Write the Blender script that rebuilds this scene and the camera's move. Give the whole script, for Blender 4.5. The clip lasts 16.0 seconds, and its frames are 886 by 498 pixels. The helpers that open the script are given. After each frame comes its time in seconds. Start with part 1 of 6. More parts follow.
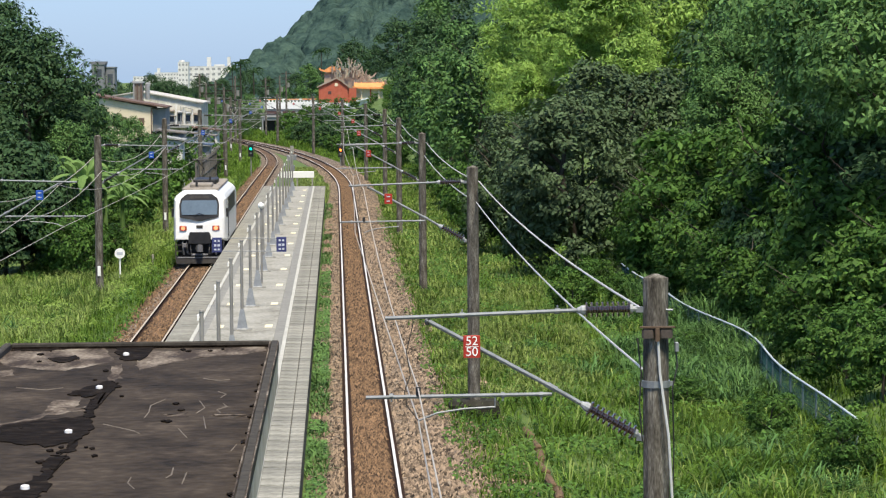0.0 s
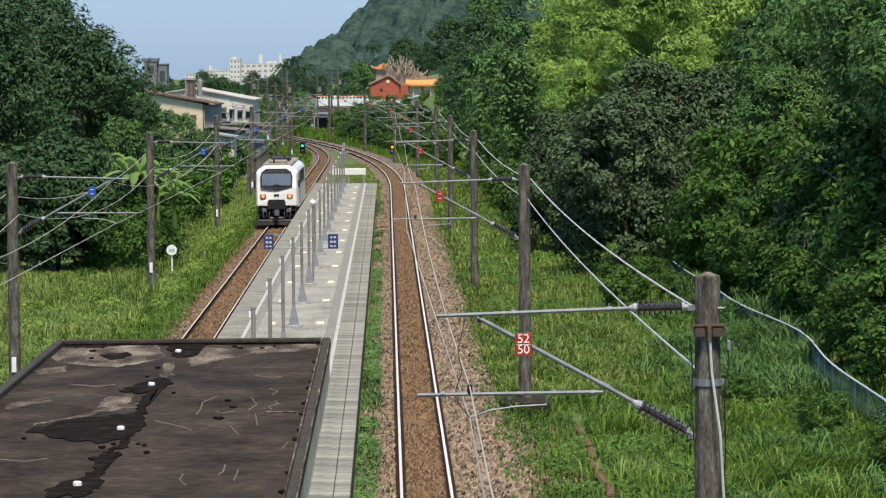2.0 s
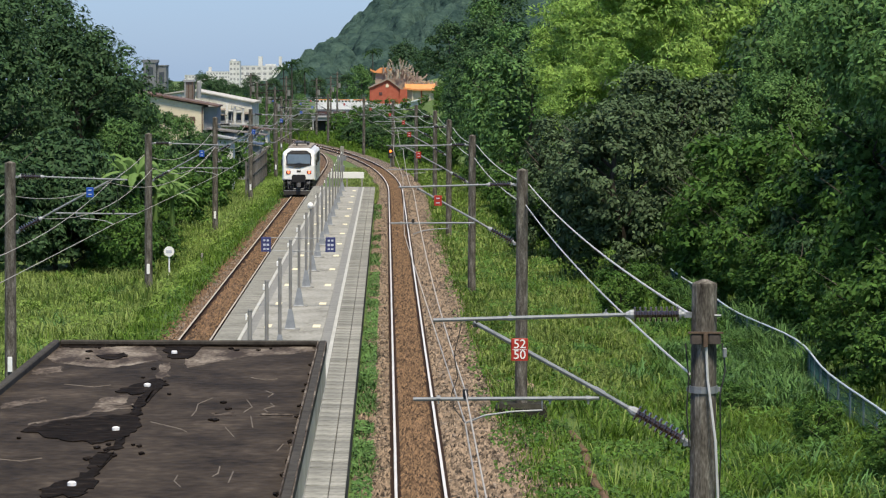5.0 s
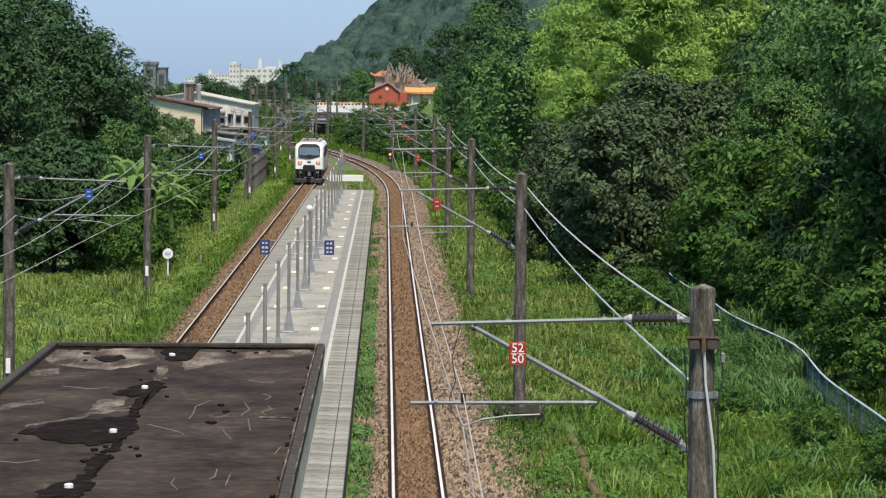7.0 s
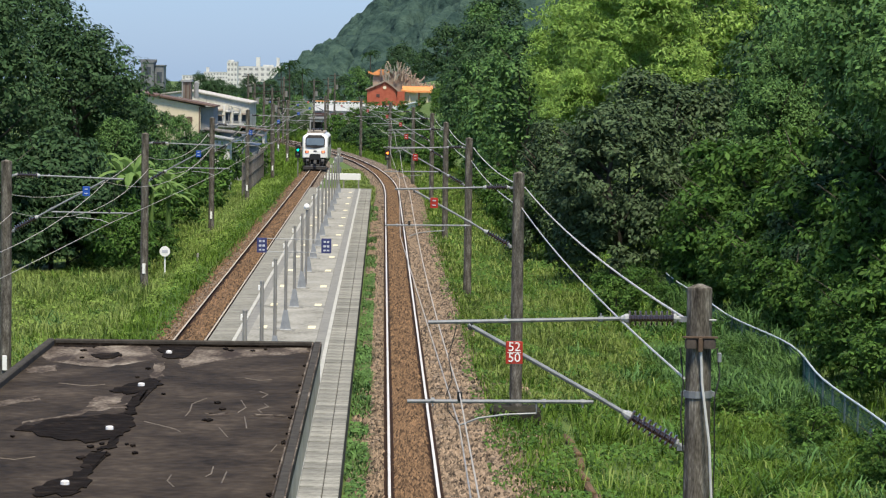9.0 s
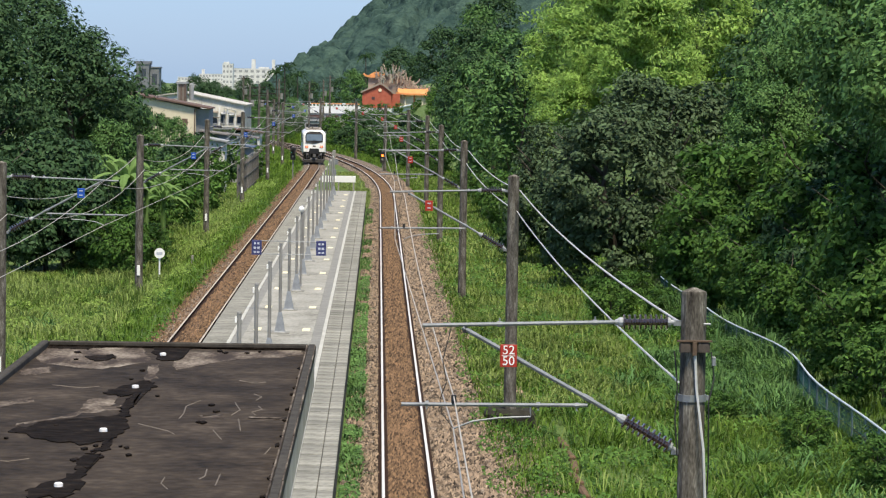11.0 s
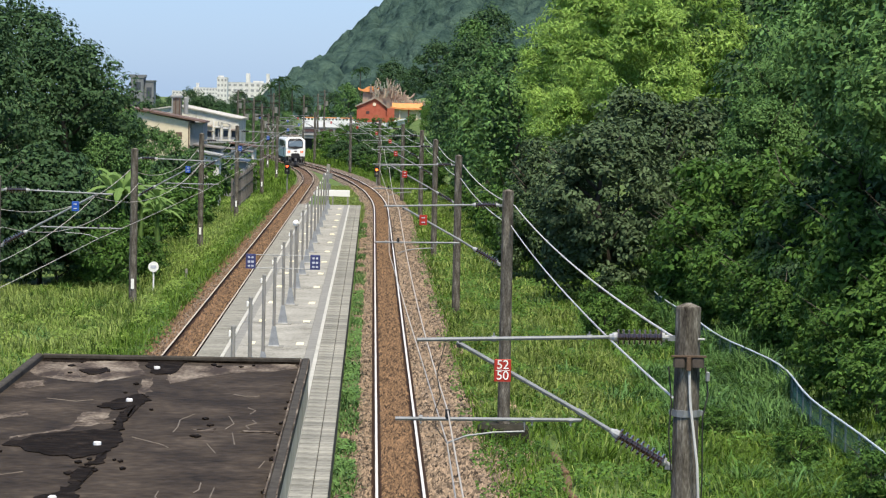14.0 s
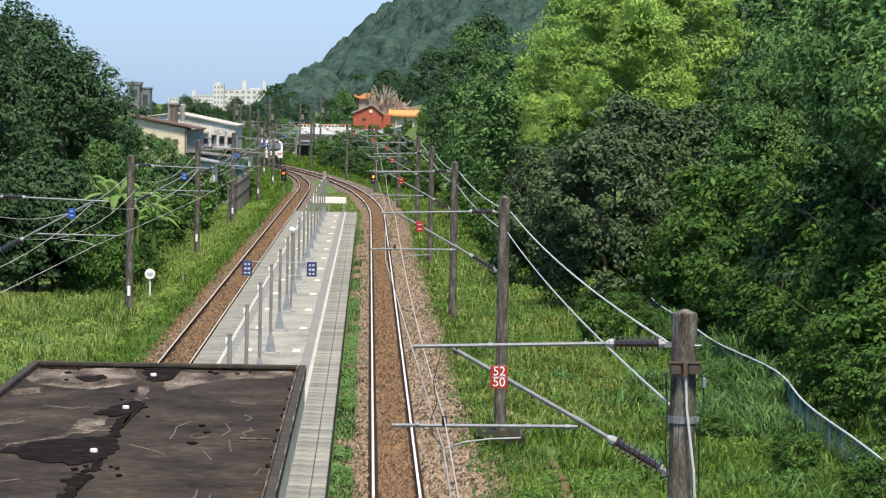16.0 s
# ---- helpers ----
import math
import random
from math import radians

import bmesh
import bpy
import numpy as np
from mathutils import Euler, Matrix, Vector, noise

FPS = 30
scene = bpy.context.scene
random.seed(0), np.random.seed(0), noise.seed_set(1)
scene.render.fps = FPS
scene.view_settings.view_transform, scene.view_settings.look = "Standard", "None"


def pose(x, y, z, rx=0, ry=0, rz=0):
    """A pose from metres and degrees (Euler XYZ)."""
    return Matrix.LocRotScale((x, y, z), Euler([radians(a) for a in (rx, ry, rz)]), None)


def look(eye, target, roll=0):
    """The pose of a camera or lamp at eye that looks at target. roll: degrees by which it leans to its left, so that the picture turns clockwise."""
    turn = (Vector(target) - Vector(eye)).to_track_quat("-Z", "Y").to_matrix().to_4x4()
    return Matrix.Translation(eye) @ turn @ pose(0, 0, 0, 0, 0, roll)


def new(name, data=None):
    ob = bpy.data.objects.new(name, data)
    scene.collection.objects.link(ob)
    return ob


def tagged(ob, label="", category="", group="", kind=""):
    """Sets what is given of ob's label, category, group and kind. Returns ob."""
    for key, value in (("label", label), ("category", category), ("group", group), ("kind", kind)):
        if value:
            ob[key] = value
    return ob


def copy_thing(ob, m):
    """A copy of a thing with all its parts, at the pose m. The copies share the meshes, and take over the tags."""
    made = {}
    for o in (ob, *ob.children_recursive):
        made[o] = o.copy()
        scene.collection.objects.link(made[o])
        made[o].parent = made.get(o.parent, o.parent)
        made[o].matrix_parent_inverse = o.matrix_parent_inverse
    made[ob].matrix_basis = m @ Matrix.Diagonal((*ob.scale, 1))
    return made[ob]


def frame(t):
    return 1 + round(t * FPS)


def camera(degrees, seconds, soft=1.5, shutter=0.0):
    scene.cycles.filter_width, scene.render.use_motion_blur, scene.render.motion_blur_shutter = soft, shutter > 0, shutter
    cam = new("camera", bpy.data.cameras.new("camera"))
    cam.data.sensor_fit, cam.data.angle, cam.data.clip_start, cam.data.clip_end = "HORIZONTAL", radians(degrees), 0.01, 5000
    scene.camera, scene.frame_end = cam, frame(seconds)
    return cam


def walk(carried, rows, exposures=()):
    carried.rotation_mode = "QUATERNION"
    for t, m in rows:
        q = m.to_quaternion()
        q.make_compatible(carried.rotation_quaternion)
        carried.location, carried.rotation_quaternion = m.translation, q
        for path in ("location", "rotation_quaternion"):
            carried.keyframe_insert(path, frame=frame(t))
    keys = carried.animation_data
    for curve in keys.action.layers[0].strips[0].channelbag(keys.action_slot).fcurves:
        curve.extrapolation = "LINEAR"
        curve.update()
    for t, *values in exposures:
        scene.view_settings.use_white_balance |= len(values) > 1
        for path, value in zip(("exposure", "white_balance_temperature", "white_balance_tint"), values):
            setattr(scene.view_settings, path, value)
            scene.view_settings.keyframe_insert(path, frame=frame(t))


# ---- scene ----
cam = camera(16.0, 16.0, soft=1.25)
ROWS = [
    (0, pose(0.002, 0.008, 9.505, 86.8153, 0.4720, -1.9585)),
    (0.5, pose(-0.006, -0.030, 9.508, 86.8941, 0.4811, -1.1805)),
    (1, pose(-0.002, -0.002, 9.505, 86.8960, 0.4812, -1.0378)),
    (1.5, pose(0.002, 0.003, 9.507, 86.8094, 0.4033, -1.0262)),
    (2, pose(-0.005, -0.005, 9.513, 86.7696, 0.4065, -1.0211)),
    (2.5, pose(0.000, 0.000, 9.500, 86.8025, 0.3718, -1.0100)),
    (3, pose(-0.004, 0.021, 9.502, 86.8336, 0.2674, -1.0117)),
    (3.5, pose(0.001, 0.007, 9.509, 86.8428, 0.1321, -1.0132)),
    (4, pose(-0.003, 0.002, 9.507, 86.8400, 0.0124, -1.0240)),
    (6.5, pose(-0.004, -0.001, 9.512, 86.9003, -0.5086, -1.0267)),
    (7, pose(0.004, 0.029, 9.509, 86.9171, -0.5280, -1.0351)),
    (7.5, pose(-0.004, -0.001, 9.510, 86.9308, -0.6142, -1.0404)),
    (8, pose(0.003, -0.006, 9.505, 86.9310, -0.6304, -1.0478)),
    (8.5, pose(0.002, -0.009, 9.508, 86.9204, -0.6903, -1.0637)),
    (9, pose(0.002, 0.015, 9.504, 86.9000, -0.7803, -1.0758)),
    (11.5, pose(0.007, 0.031, 9.508, 86.9896, -0.9663, -1.1679)),
    (12, pose(-0.001, 0.030, 9.506, 87.0401, -0.9659, -1.1966)),
    (12.5, pose(-0.002, -0.000, 9.508, 87.0843, -1.0792, -1.2165)),
    (13, pose(-0.002, -0.002, 9.509, 87.1306, -1.0574, -1.2297)),
    (13.5, pose(0.002, 0.023, 9.506, 87.1642, -1.0894, -1.2463)),
    (14, pose(-0.002, 0.013, 9.508, 87.2147, -1.1517, -1.2611)),
    (14.5, pose(0.002, 0.021, 9.505, 87.2594, -1.0920, -1.2778)),
    (15, pose(0.002, 0.021, 9.506, 87.2909, -1.0922, -1.2933)),
    (15.5, pose(0.001, 0.021, 9.506, 87.3227, -1.0926, -1.3092)),
    (16, pose(0.001, 0.015, 9.507, 87.3383, -1.0867, -1.3273)),
]

walk(cam, ROWS, [(0, 0.68), (0.5, 0.62), (1.0, 0.56), (1.5, 0.52), (2.5, 0.42), (4.0, 0.42), (6.5, 0.47), (9.0, 0.52), (12.0, 0.62), (14.5, 0.69), (16.0, 0.72)])

# ---- light ----
world = bpy.data.worlds.new("sky")
scene.world = world
world.use_nodes = True
wn = world.node_tree
sky = wn.nodes.new("ShaderNodeTexSky")
sky.sky_type = "NISHITA"
sky.sun_disc = False
sky.sun_elevation = radians(65)
sky.sun_rotation = radians(168)
sky.air_density, sky.dust_density, sky.ozone_density = 1.0, 0.6, 2.0
tint = wn.nodes.new("ShaderNodeMix")
tint.data_type, tint.blend_type = "RGBA", "MULTIPLY"
tint.inputs[0].default_value = 1.0
tint.inputs[7].default_value = (0.77, 0.93, 1.20, 1)
wn.links.new(sky.outputs[0], tint.inputs[6])
haze = wn.nodes.new("ShaderNodeMix")
haze.data_type = "RGBA"
haze.inputs[0].default_value = 0.5
haze.inputs[7].default_value = (2.4, 3.7, 6.4, 1)
wn.links.new(tint.outputs[2], haze.inputs[6])
wn.links.new(haze.outputs[2], wn.nodes["Background"].inputs[0])
wn.nodes["Background"].inputs[1].default_value = 0.094
sun_data = bpy.data.lights.new("sun", "SUN")
sun_data.energy, sun_data.angle, sun_data.color = 4.7, radians(12), (1.0, 0.89, 0.70)
sun = new("sun", sun_data)
sun.matrix_world = look((13, -60, 131), (0, 0, 0))


# ---- materials ----
def mat(name, stops, rough=0.8, metal=0.0, scale=4.0, detail=6.0, bump=0.0, bump_scale=None, by="noise", stretch=(1, 1, 1), island=0.0, obrandom=0.0, emit=0.0, spec=0.3, fine=0.35, deep=0.05):
    """A procedural material: colour stops over noise at two scales, relief, and a brightness that varies piece by piece."""
    m = bpy.data.materials.new(name)
    m.use_nodes = True
    nt = m.node_tree
    bs = nt.nodes["Principled BSDF"]
    bs.inputs["Roughness"].default_value = rough
    bs.inputs["Metallic"].default_value = metal
    bs.inputs["Specular IOR Level"].default_value = spec
    tc = nt.nodes.new("ShaderNodeTexCoord")
    mp = nt.nodes.new("ShaderNodeMapping")
    mp.inputs["Scale"].default_value = stretch
    nt.links.new(tc.outputs["Object"], mp.inputs[0])
    if by == "voronoi":
        n1 = nt.nodes.new("ShaderNodeTexVoronoi")
        n1.inputs["Scale"].default_value = scale
        fac = n1.outputs["Color"]
        sep = nt.nodes.new("ShaderNodeSeparateColor")
        nt.links.new(fac, sep.inputs[0])
        fac, height = sep.outputs[0], n1.outputs["Distance"]
    else:
        n1 = nt.nodes.new("ShaderNodeTexNoise")
        n1.inputs["Scale"].default_value = scale
        n1.inputs["Detail"].default_value = detail
        fac = height = n1.outputs[0]
    nt.links.new(mp.outputs[0], n1.inputs["Vector"])
    n2 = nt.nodes.new("ShaderNodeTexNoise")
    n2.inputs["Scale"].default_value = scale * (7 if by == "noise" else 0.12)
    n2.inputs["Detail"].default_value = 4
    nt.links.new(mp.outputs[0], n2.inputs["Vector"])
    mix = nt.nodes.new("ShaderNodeMix")
    mix.inputs[0].default_value = fine
    nt.links.new(fac, mix.inputs[2])
    nt.links.new(n2.outputs[0], mix.inputs[3])
    ramp = nt.nodes.new("ShaderNodeValToRGB")
    while len(ramp.color_ramp.elements) < len(stops):
        ramp.color_ramp.elements.new(0.5)
    for el, (p, c) in zip(ramp.color_ramp.elements, stops):
        el.position, el.color = p, (*c, 1)
    nt.links.new(mix.outputs[0], ramp.inputs[0])
    col = ramp.outputs[0]
    if island or obrandom:
        info = nt.nodes.new("ShaderNodeNewGeometry" if island else "ShaderNodeObjectInfo")
        mr = nt.nodes.new("ShaderNodeMapRange")
        k = island or obrandom
        mr.inputs[3].default_value, mr.inputs[4].default_value = 1 - k, 1 + k
        nt.links.new(info.outputs["Random Per Island" if island else "Random"], mr.inputs[0])
        hs = nt.nodes.new("ShaderNodeHueSaturation")
        nt.links.new(mr.outputs[0], hs.inputs["Value"])
        nt.links.new(col, hs.inputs["Color"])
        col = hs.outputs[0]
    nt.links.new(col, bs.inputs["Base Color"])
    if emit:
        nt.links.new(col, bs.inputs["Emission Color"])
        bs.inputs["Emission Strength"].default_value = emit
    if bump:
        bp = nt.nodes.new("ShaderNodeBump")
        bp.inputs["Strength"].default_value = min(1, bump)
        bp.inputs["Distance"].default_value = deep
        if bump_scale:
            n3 = nt.nodes.new("ShaderNodeTexNoise")
            n3.inputs["Scale"].default_value = bump_scale
            n3.inputs["Detail"].default_value = 5
            nt.links.new(mp.outputs[0], n3.inputs["Vector"])
            height = n3.outputs[0]
        nt.links.new(height, bp.inputs["Height"])
        nt.links.new(bp.outputs[0], bs.inputs["Normal"])
    return m


def leafy(name, lo, hi, var=0.45, glow=0.2):
    """Leaves: colour between two greens leaf by leaf and patch by patch, with light coming through."""
    m = mat(name, [(0.3, lo), (0.7, hi)], rough=0.6, scale=0.35, detail=3, island=var, spec=0.12, fine=0.3)
    nt = m.node_tree
    bs = nt.nodes["Principled BSDF"]
    tr = nt.nodes.new("ShaderNodeBsdfTranslucent")
    col = bs.inputs["Base Color"].links[0].from_socket
    nt.links.new(col, tr.inputs[0])
    ms = nt.nodes.new("ShaderNodeMixShader")
    ms.inputs[0].default_value = glow
    nt.links.new(bs.outputs[0], ms.inputs[1])
    nt.links.new(tr.outputs[0], ms.inputs[2])
    nt.links.new(ms.outputs[0], nt.nodes["Material Output"].inputs[0])
    return m


M_BALLAST = mat("ballast_stone", [(0.1, (0.022, 0.016, 0.011)), (0.4, (0.09, 0.067, 0.047)), (0.7, (0.19, 0.145, 0.104)), (0.95, (0.36, 0.31, 0.25))], 0.95, scale=11, by="voronoi", bump=1.0, fine=0.22)
M_RUSTBED = mat("rusty_ballast", [(0.1, (0.021, 0.012, 0.007)), (0.45, (0.082, 0.048, 0.027)), (0.75, (0.145, 0.09, 0.052)), (0.95, (0.235, 0.16, 0.10))], 0.95, scale=11, by="voronoi", bump=1.0, fine=0.22)
M_STONE = mat("loose_stone", [(0.2, (0.048, 0.034, 0.024)), (0.8, (0.25, 0.188, 0.132))], 0.95, scale=9, island=0.95)
M_RSTONE = mat("rusty_stone", [(0.2, (0.036, 0.020, 0.011)), (0.8, (0.19, 0.120, 0.068))], 0.95, scale=9, island=0.8)
M_SOIL = mat("grassy_soil", [(0.25, (0.035, 0.055, 0.014)), (0.55, (0.08, 0.13, 0.03)), (0.85, (0.15, 0.18, 0.06))], 0.95, scale=0.6, bump=0.6, bump_scale=9)
M_RAILTOP = mat("worn_rail_steel", [(0.3, (0.58, 0.55, 0.51)), (0.7, (0.80, 0.77, 0.72))], 0.45, 0.25, scale=2)
M_RAILDULL = mat("dull_tan_rail_steel", [(0.3, (0.30, 0.25, 0.20)), (0.7, (0.50, 0.44, 0.37))], 0.6, 0.1, scale=2)
M_RAILSIDE = mat("rusty_rail_steel", [(0.3, (0.012, 0.007, 0.005)), (0.7, (0.04, 0.022, 0.014))], 0.9, 0.0, scale=8, spec=0.1)
M_CONC = mat("platform_concrete", [(0.30, (0.11, 0.105, 0.085)), (0.44, (0.225, 0.22, 0.19)), (0.60, (0.30, 0.293, 0.26)), (0.8, (0.40, 0.392, 0.35))], 0.85, scale=1.1, detail=9, stretch=(1, 0.5, 1), bump=0.25, bump_scale=30, fine=0.45)
M_SLAB = mat("edge_slab_concrete", [(0.32, (0.055, 0.053, 0.042)), (0.43, (0.14, 0.137, 0.114)), (0.55, (0.225, 0.22, 0.188)), (0.8, (0.36, 0.352, 0.305))], 0.9, scale=2.6, detail=10, stretch=(0.35, 0.9, 1), obrandom=0.24, bump=0.3, bump_scale=25, fine=0.5)
M_SLABDARK = mat("dark_channel_concrete", [(0.3, (0.13, 0.13, 0.12)), (0.7, (0.24, 0.237, 0.215))], 0.85, scale=2.5)
M_WHITELINE = mat("worn_white_paint", [(0.25, (0.27, 0.264, 0.228)), (0.6, (0.42, 0.414, 0.372))], 0.7, scale=2)
M_YELLOW = mat("faded_yellow_tile", [(0.3, (0.60, 0.52, 0.32)), (0.7, (0.78, 0.72, 0.52))], 0.7, scale=6)
M_FACE = mat("dark_concrete_face", [(0.25, (0.020, 0.020, 0.017)), (0.7, (0.075, 0.074, 0.064))], 0.95, scale=1.5)
M_GALV = mat("galvanised_steel", [(0.3, (0.15, 0.165, 0.175)), (0.7, (0.27, 0.285, 0.30))], 0.55, 0.35, scale=5)
M_POST = mat("grey_painted_post", [(0.3, (0.16, 0.155, 0.145)), (0.7, (0.30, 0.295, 0.28))], 0.6, 0.2, scale=3, stretch=(1, 1, 0.3))
M_POLE = mat("weathered_concrete_pole", [(0.32, (0.022, 0.019, 0.016)), (0.45, (0.075, 0.067, 0.056)), (0.55, (0.13, 0.12, 0.102)), (0.68, (0.29, 0.275, 0.24))], 0.95, scale=8, detail=10, stretch=(1, 1, 0.22), bump=0.8, fine=0.42, spec=0.1, deep=0.02)
M_INSUL = mat("brown_porcelain", [(0.3, (0.018, 0.012, 0.010)), (0.7, (0.045, 0.03, 0.025))], 0.12, scale=4, spec=1.0)
M_CAP = mat("pale_zinc_casting", [(0.3, (0.24, 0.255, 0.265)), (0.7, (0.38, 0.395, 0.41))], 0.55, 0.2, scale=6)
M_CABLE = mat("pale_cable", [(0.3, (0.40, 0.40, 0.39)), (0.7, (0.58, 0.58, 0.56))], 0.6, 0.2, scale=3)
M_WIRE = mat("dull_copper_wire", [(0.3, (0.30, 0.28, 0.25)), (0.7, (0.46, 0.43, 0.38))], 0.6, 0.2, scale=3)
M_BLACKWIRE = mat("black_cable", [(0.3, (0.012, 0.012, 0.012)), (0.7, (0.03, 0.03, 0.03))], 0.6, scale=3)
M_RED = mat("red_sign_enamel", [(0.3, (0.30, 0.022, 0.014)), (0.7, (0.40, 0.04, 0.025))], 0.5, scale=4)
M_BLUE = mat("blue_sign_enamel", [(0.3, (0.012, 0.05, 0.28)), (0.7, (0.025, 0.10, 0.42))], 0.45, scale=4)
M_NAVY = mat("navy_sign_enamel", [(0.3, (0.025, 0.03, 0.10)), (0.7, (0.045, 0.055, 0.16))], 0.5, scale=4)
M_WHITE = mat("white_enamel", [(0.3, (0.72, 0.72, 0.70)), (0.7, (0.82, 0.82, 0.80))], 0.5, scale=4)
M_LETTER = mat("faded_lettering", [(0.3, (0.36, 0.38, 0.46)), (0.7, (0.52, 0.54, 0.60))], 0.6, scale=4)
M_BARK = mat("bark", [(0.3, (0.03, 0.026, 0.02)), (0.7, (0.10, 0.085, 0.068))], 0.95, scale=6, stretch=(1, 1, 0.2), bump=0.8)
L_DARK = leafy("dark_broad_leaf", (0.01945, 0.04638, 0.01945), (0.05834, 0.1122, 0.04338), 0.4)
L_MID = leafy("green_leaf", (0.041, 0.098, 0.030), (0.122, 0.225, 0.066), 0.4)
L_BAMBOO = leafy("bamboo_leaf", (0.145, 0.26, 0.05), (0.34, 0.50, 0.13), 0.35, 0.4)
L_GREY = leafy("grey_green_leaf", (0.038, 0.066, 0.032), (0.096, 0.145, 0.068), 0.4)
L_VINE = leafy("bright_vine_leaf", (0.030, 0.080, 0.016), (0.105, 0.195, 0.038), 0.5, 0.3)
L_BANANA = leafy("banana_leaf", (0.085, 0.165, 0.04), (0.20, 0.31, 0.10), 0.35, 0.35)
L_GRASS = leafy("grass_blade", (0.04472, 0.09632, 0.01204), (0.1376, 0.2236, 0.03268), 0.5, 0.4)
L_PALEGRASS = leafy("pale_grass_blade", (0.12, 0.18, 0.04), (0.24, 0.30, 0.09), 0.4, 0.35)
L_WEED = leafy("pale_weed_leaf", (0.10, 0.17, 0.03), (0.22, 0.31, 0.075), 0.45, 0.35)
# blue of the distance haze is put into the hill's base greens
M_HILL = mat("haze_blue_canopy", [(0.32, (0.013, 0.029, 0.027)), (0.5, (0.034, 0.062, 0.052)), (0.68, (0.062, 0.102, 0.078))], 0.95, scale=0.11, detail=8, bump=1.0, bump_scale=0.16, deep=5.0, spec=0.05)
M_DARKCONC = mat("dark_mossy_concrete", [(0.3, (0.012, 0.012, 0.009)), (0.7, (0.045, 0.043, 0.034))], 0.95, scale=5, bump=0.5, spec=0.1)


# ---- mesh tools ----
class Geo:
    """Vertices and faces of one mesh."""

    def __init__(self):
        self.v, self.f, self.m = [], [], []

    def add(self, vs, fs, k=0):
        o = len(self.v)
        self.v += [tuple(p) for p in vs]
        self.f += [tuple(i + o for i in q) for q in fs]
        self.m += [k] * len(fs)
        return self

    def box(self, x0, y0, z0, x1, y1, z1, k=0, c=0.0):
        """A box with chamfered upright and top edges."""
        if c <= 0:
            return self.add([(x0, y0, z0), (x1, y0, z0), (x1, y1, z0), (x0, y1, z0), (x0, y0, z1), (x1, y0, z1), (x1, y1, z1), (x0, y1, z1)],
                            [(3, 2, 1, 0), (4, 5, 6, 7), (0, 1, 5, 4), (1, 2, 6, 5), (2, 3, 7, 6), (3, 0, 4, 7)], k)
        ring = lambda z, i: [(x0 + c + i, y0 + i, z), (x1 - c - i, y0 + i, z), (x1 - i, y0 + c + i, z), (x1 - i, y1 - c - i, z), (x1 - c - i, y1 - i, z), (x0 + c + i, y1 - i, z), (x0 + i, y1 - c - i, z), (x0 + i, y0 + c + i, z)]
        return self.loft([ring(z0, 0), ring(z1 - c, 0), ring(z1, c)], k)

    def loft(self, rings, k=0, caps=True):
        n = len(rings[0])
        vs = [p for r in rings for p in r]
        fs = [(a * n + i, a * n + (i + 1) % n, (a + 1) * n + (i + 1) % n, (a + 1) * n + i) for a in range(len(rings) - 1) for i in range(n)]
        if caps:
            fs += [tuple(range(n))[::-1], tuple(range((len(rings) - 1) * n, len(rings) * n))]
        return self.add(vs, fs, k)

    def tube(self, pts, r, n=8, k=0, caps=True):
        """A round tube along points; r is one radius or one for each point."""
        pts = [Vector(p) for p in pts]
        rs = r if isinstance(r, (list, tuple)) else [r] * len(pts)
        rings = []
        for i, p in enumerate(pts):
            d = (pts[min(i + 1, len(pts) - 1)] - pts[max(i - 1, 0)]).normalized()
            a = d.orthogonal().normalized() if abs(d.z) > 0.95 else Vector((0, 0, 1)).cross(d).normalized()
            b = d.cross(a)
            rings.append([p + rs[i] * (math.cos(2 * math.pi * j / n) * a + math.sin(2 * math.pi * j / n) * b) for j in range(n)])
        return self.loft(rings, k, caps)

    def prism(self, poly, axis, a, b, k=0):
        """A flat outline pushed from a to b along an axis (0 x, 1 y, 2 z)."""
        at = {0: lambda p, t: (t, p[0], p[1]), 1: lambda p, t: (p[0], t, p[1]), 2: lambda p, t: (p[0], p[1], t)}[axis]
        return self.loft([[at(p, a) for p in poly], [at(p, b) for p in poly]], k)

    def mesh(self, name, mats, smooth=False):
        me = bpy.data.meshes.new(name)
        me.from_pydata(self.v, [], self.f)
        for m in mats if isinstance(mats, (list, tuple)) else [mats]:
            me.materials.append(m)
        if len(me.materials) > 1:
            me.polygons.foreach_set("material_index", self.m)
        bm = bmesh.new()
        bm.from_mesh(me)
        bmesh.ops.recalc_face_normals(bm, faces=bm.faces)
        bm.to_mesh(me)
        bm.free()
        if smooth:
            me.polygons.foreach_set("use_smooth", [True] * len(me.polygons))
        return me


def thing(name, label, category, group="", at=None, kind=""):
    ob = tagged(new(name), label, category, group, kind)
    if at is not None:
        ob.matrix_basis = at
    return ob


def part(name, geo, mats, parent, label="", smooth=False):
    ob = new(name, geo.mesh(name, mats, smooth) if isinstance(geo, Geo) else geo)
    ob.parent = parent
    return tagged(ob, label) if label else ob


def solo(name, geo, mats, label, category="", kind="", group="", at=None, smooth=False):
    ob = tagged(new(name, geo.mesh(name, mats, smooth) if isinstance(geo, Geo) else geo), label, category, group, kind)
    if at is not None:
        ob.matrix_basis = at
    return ob


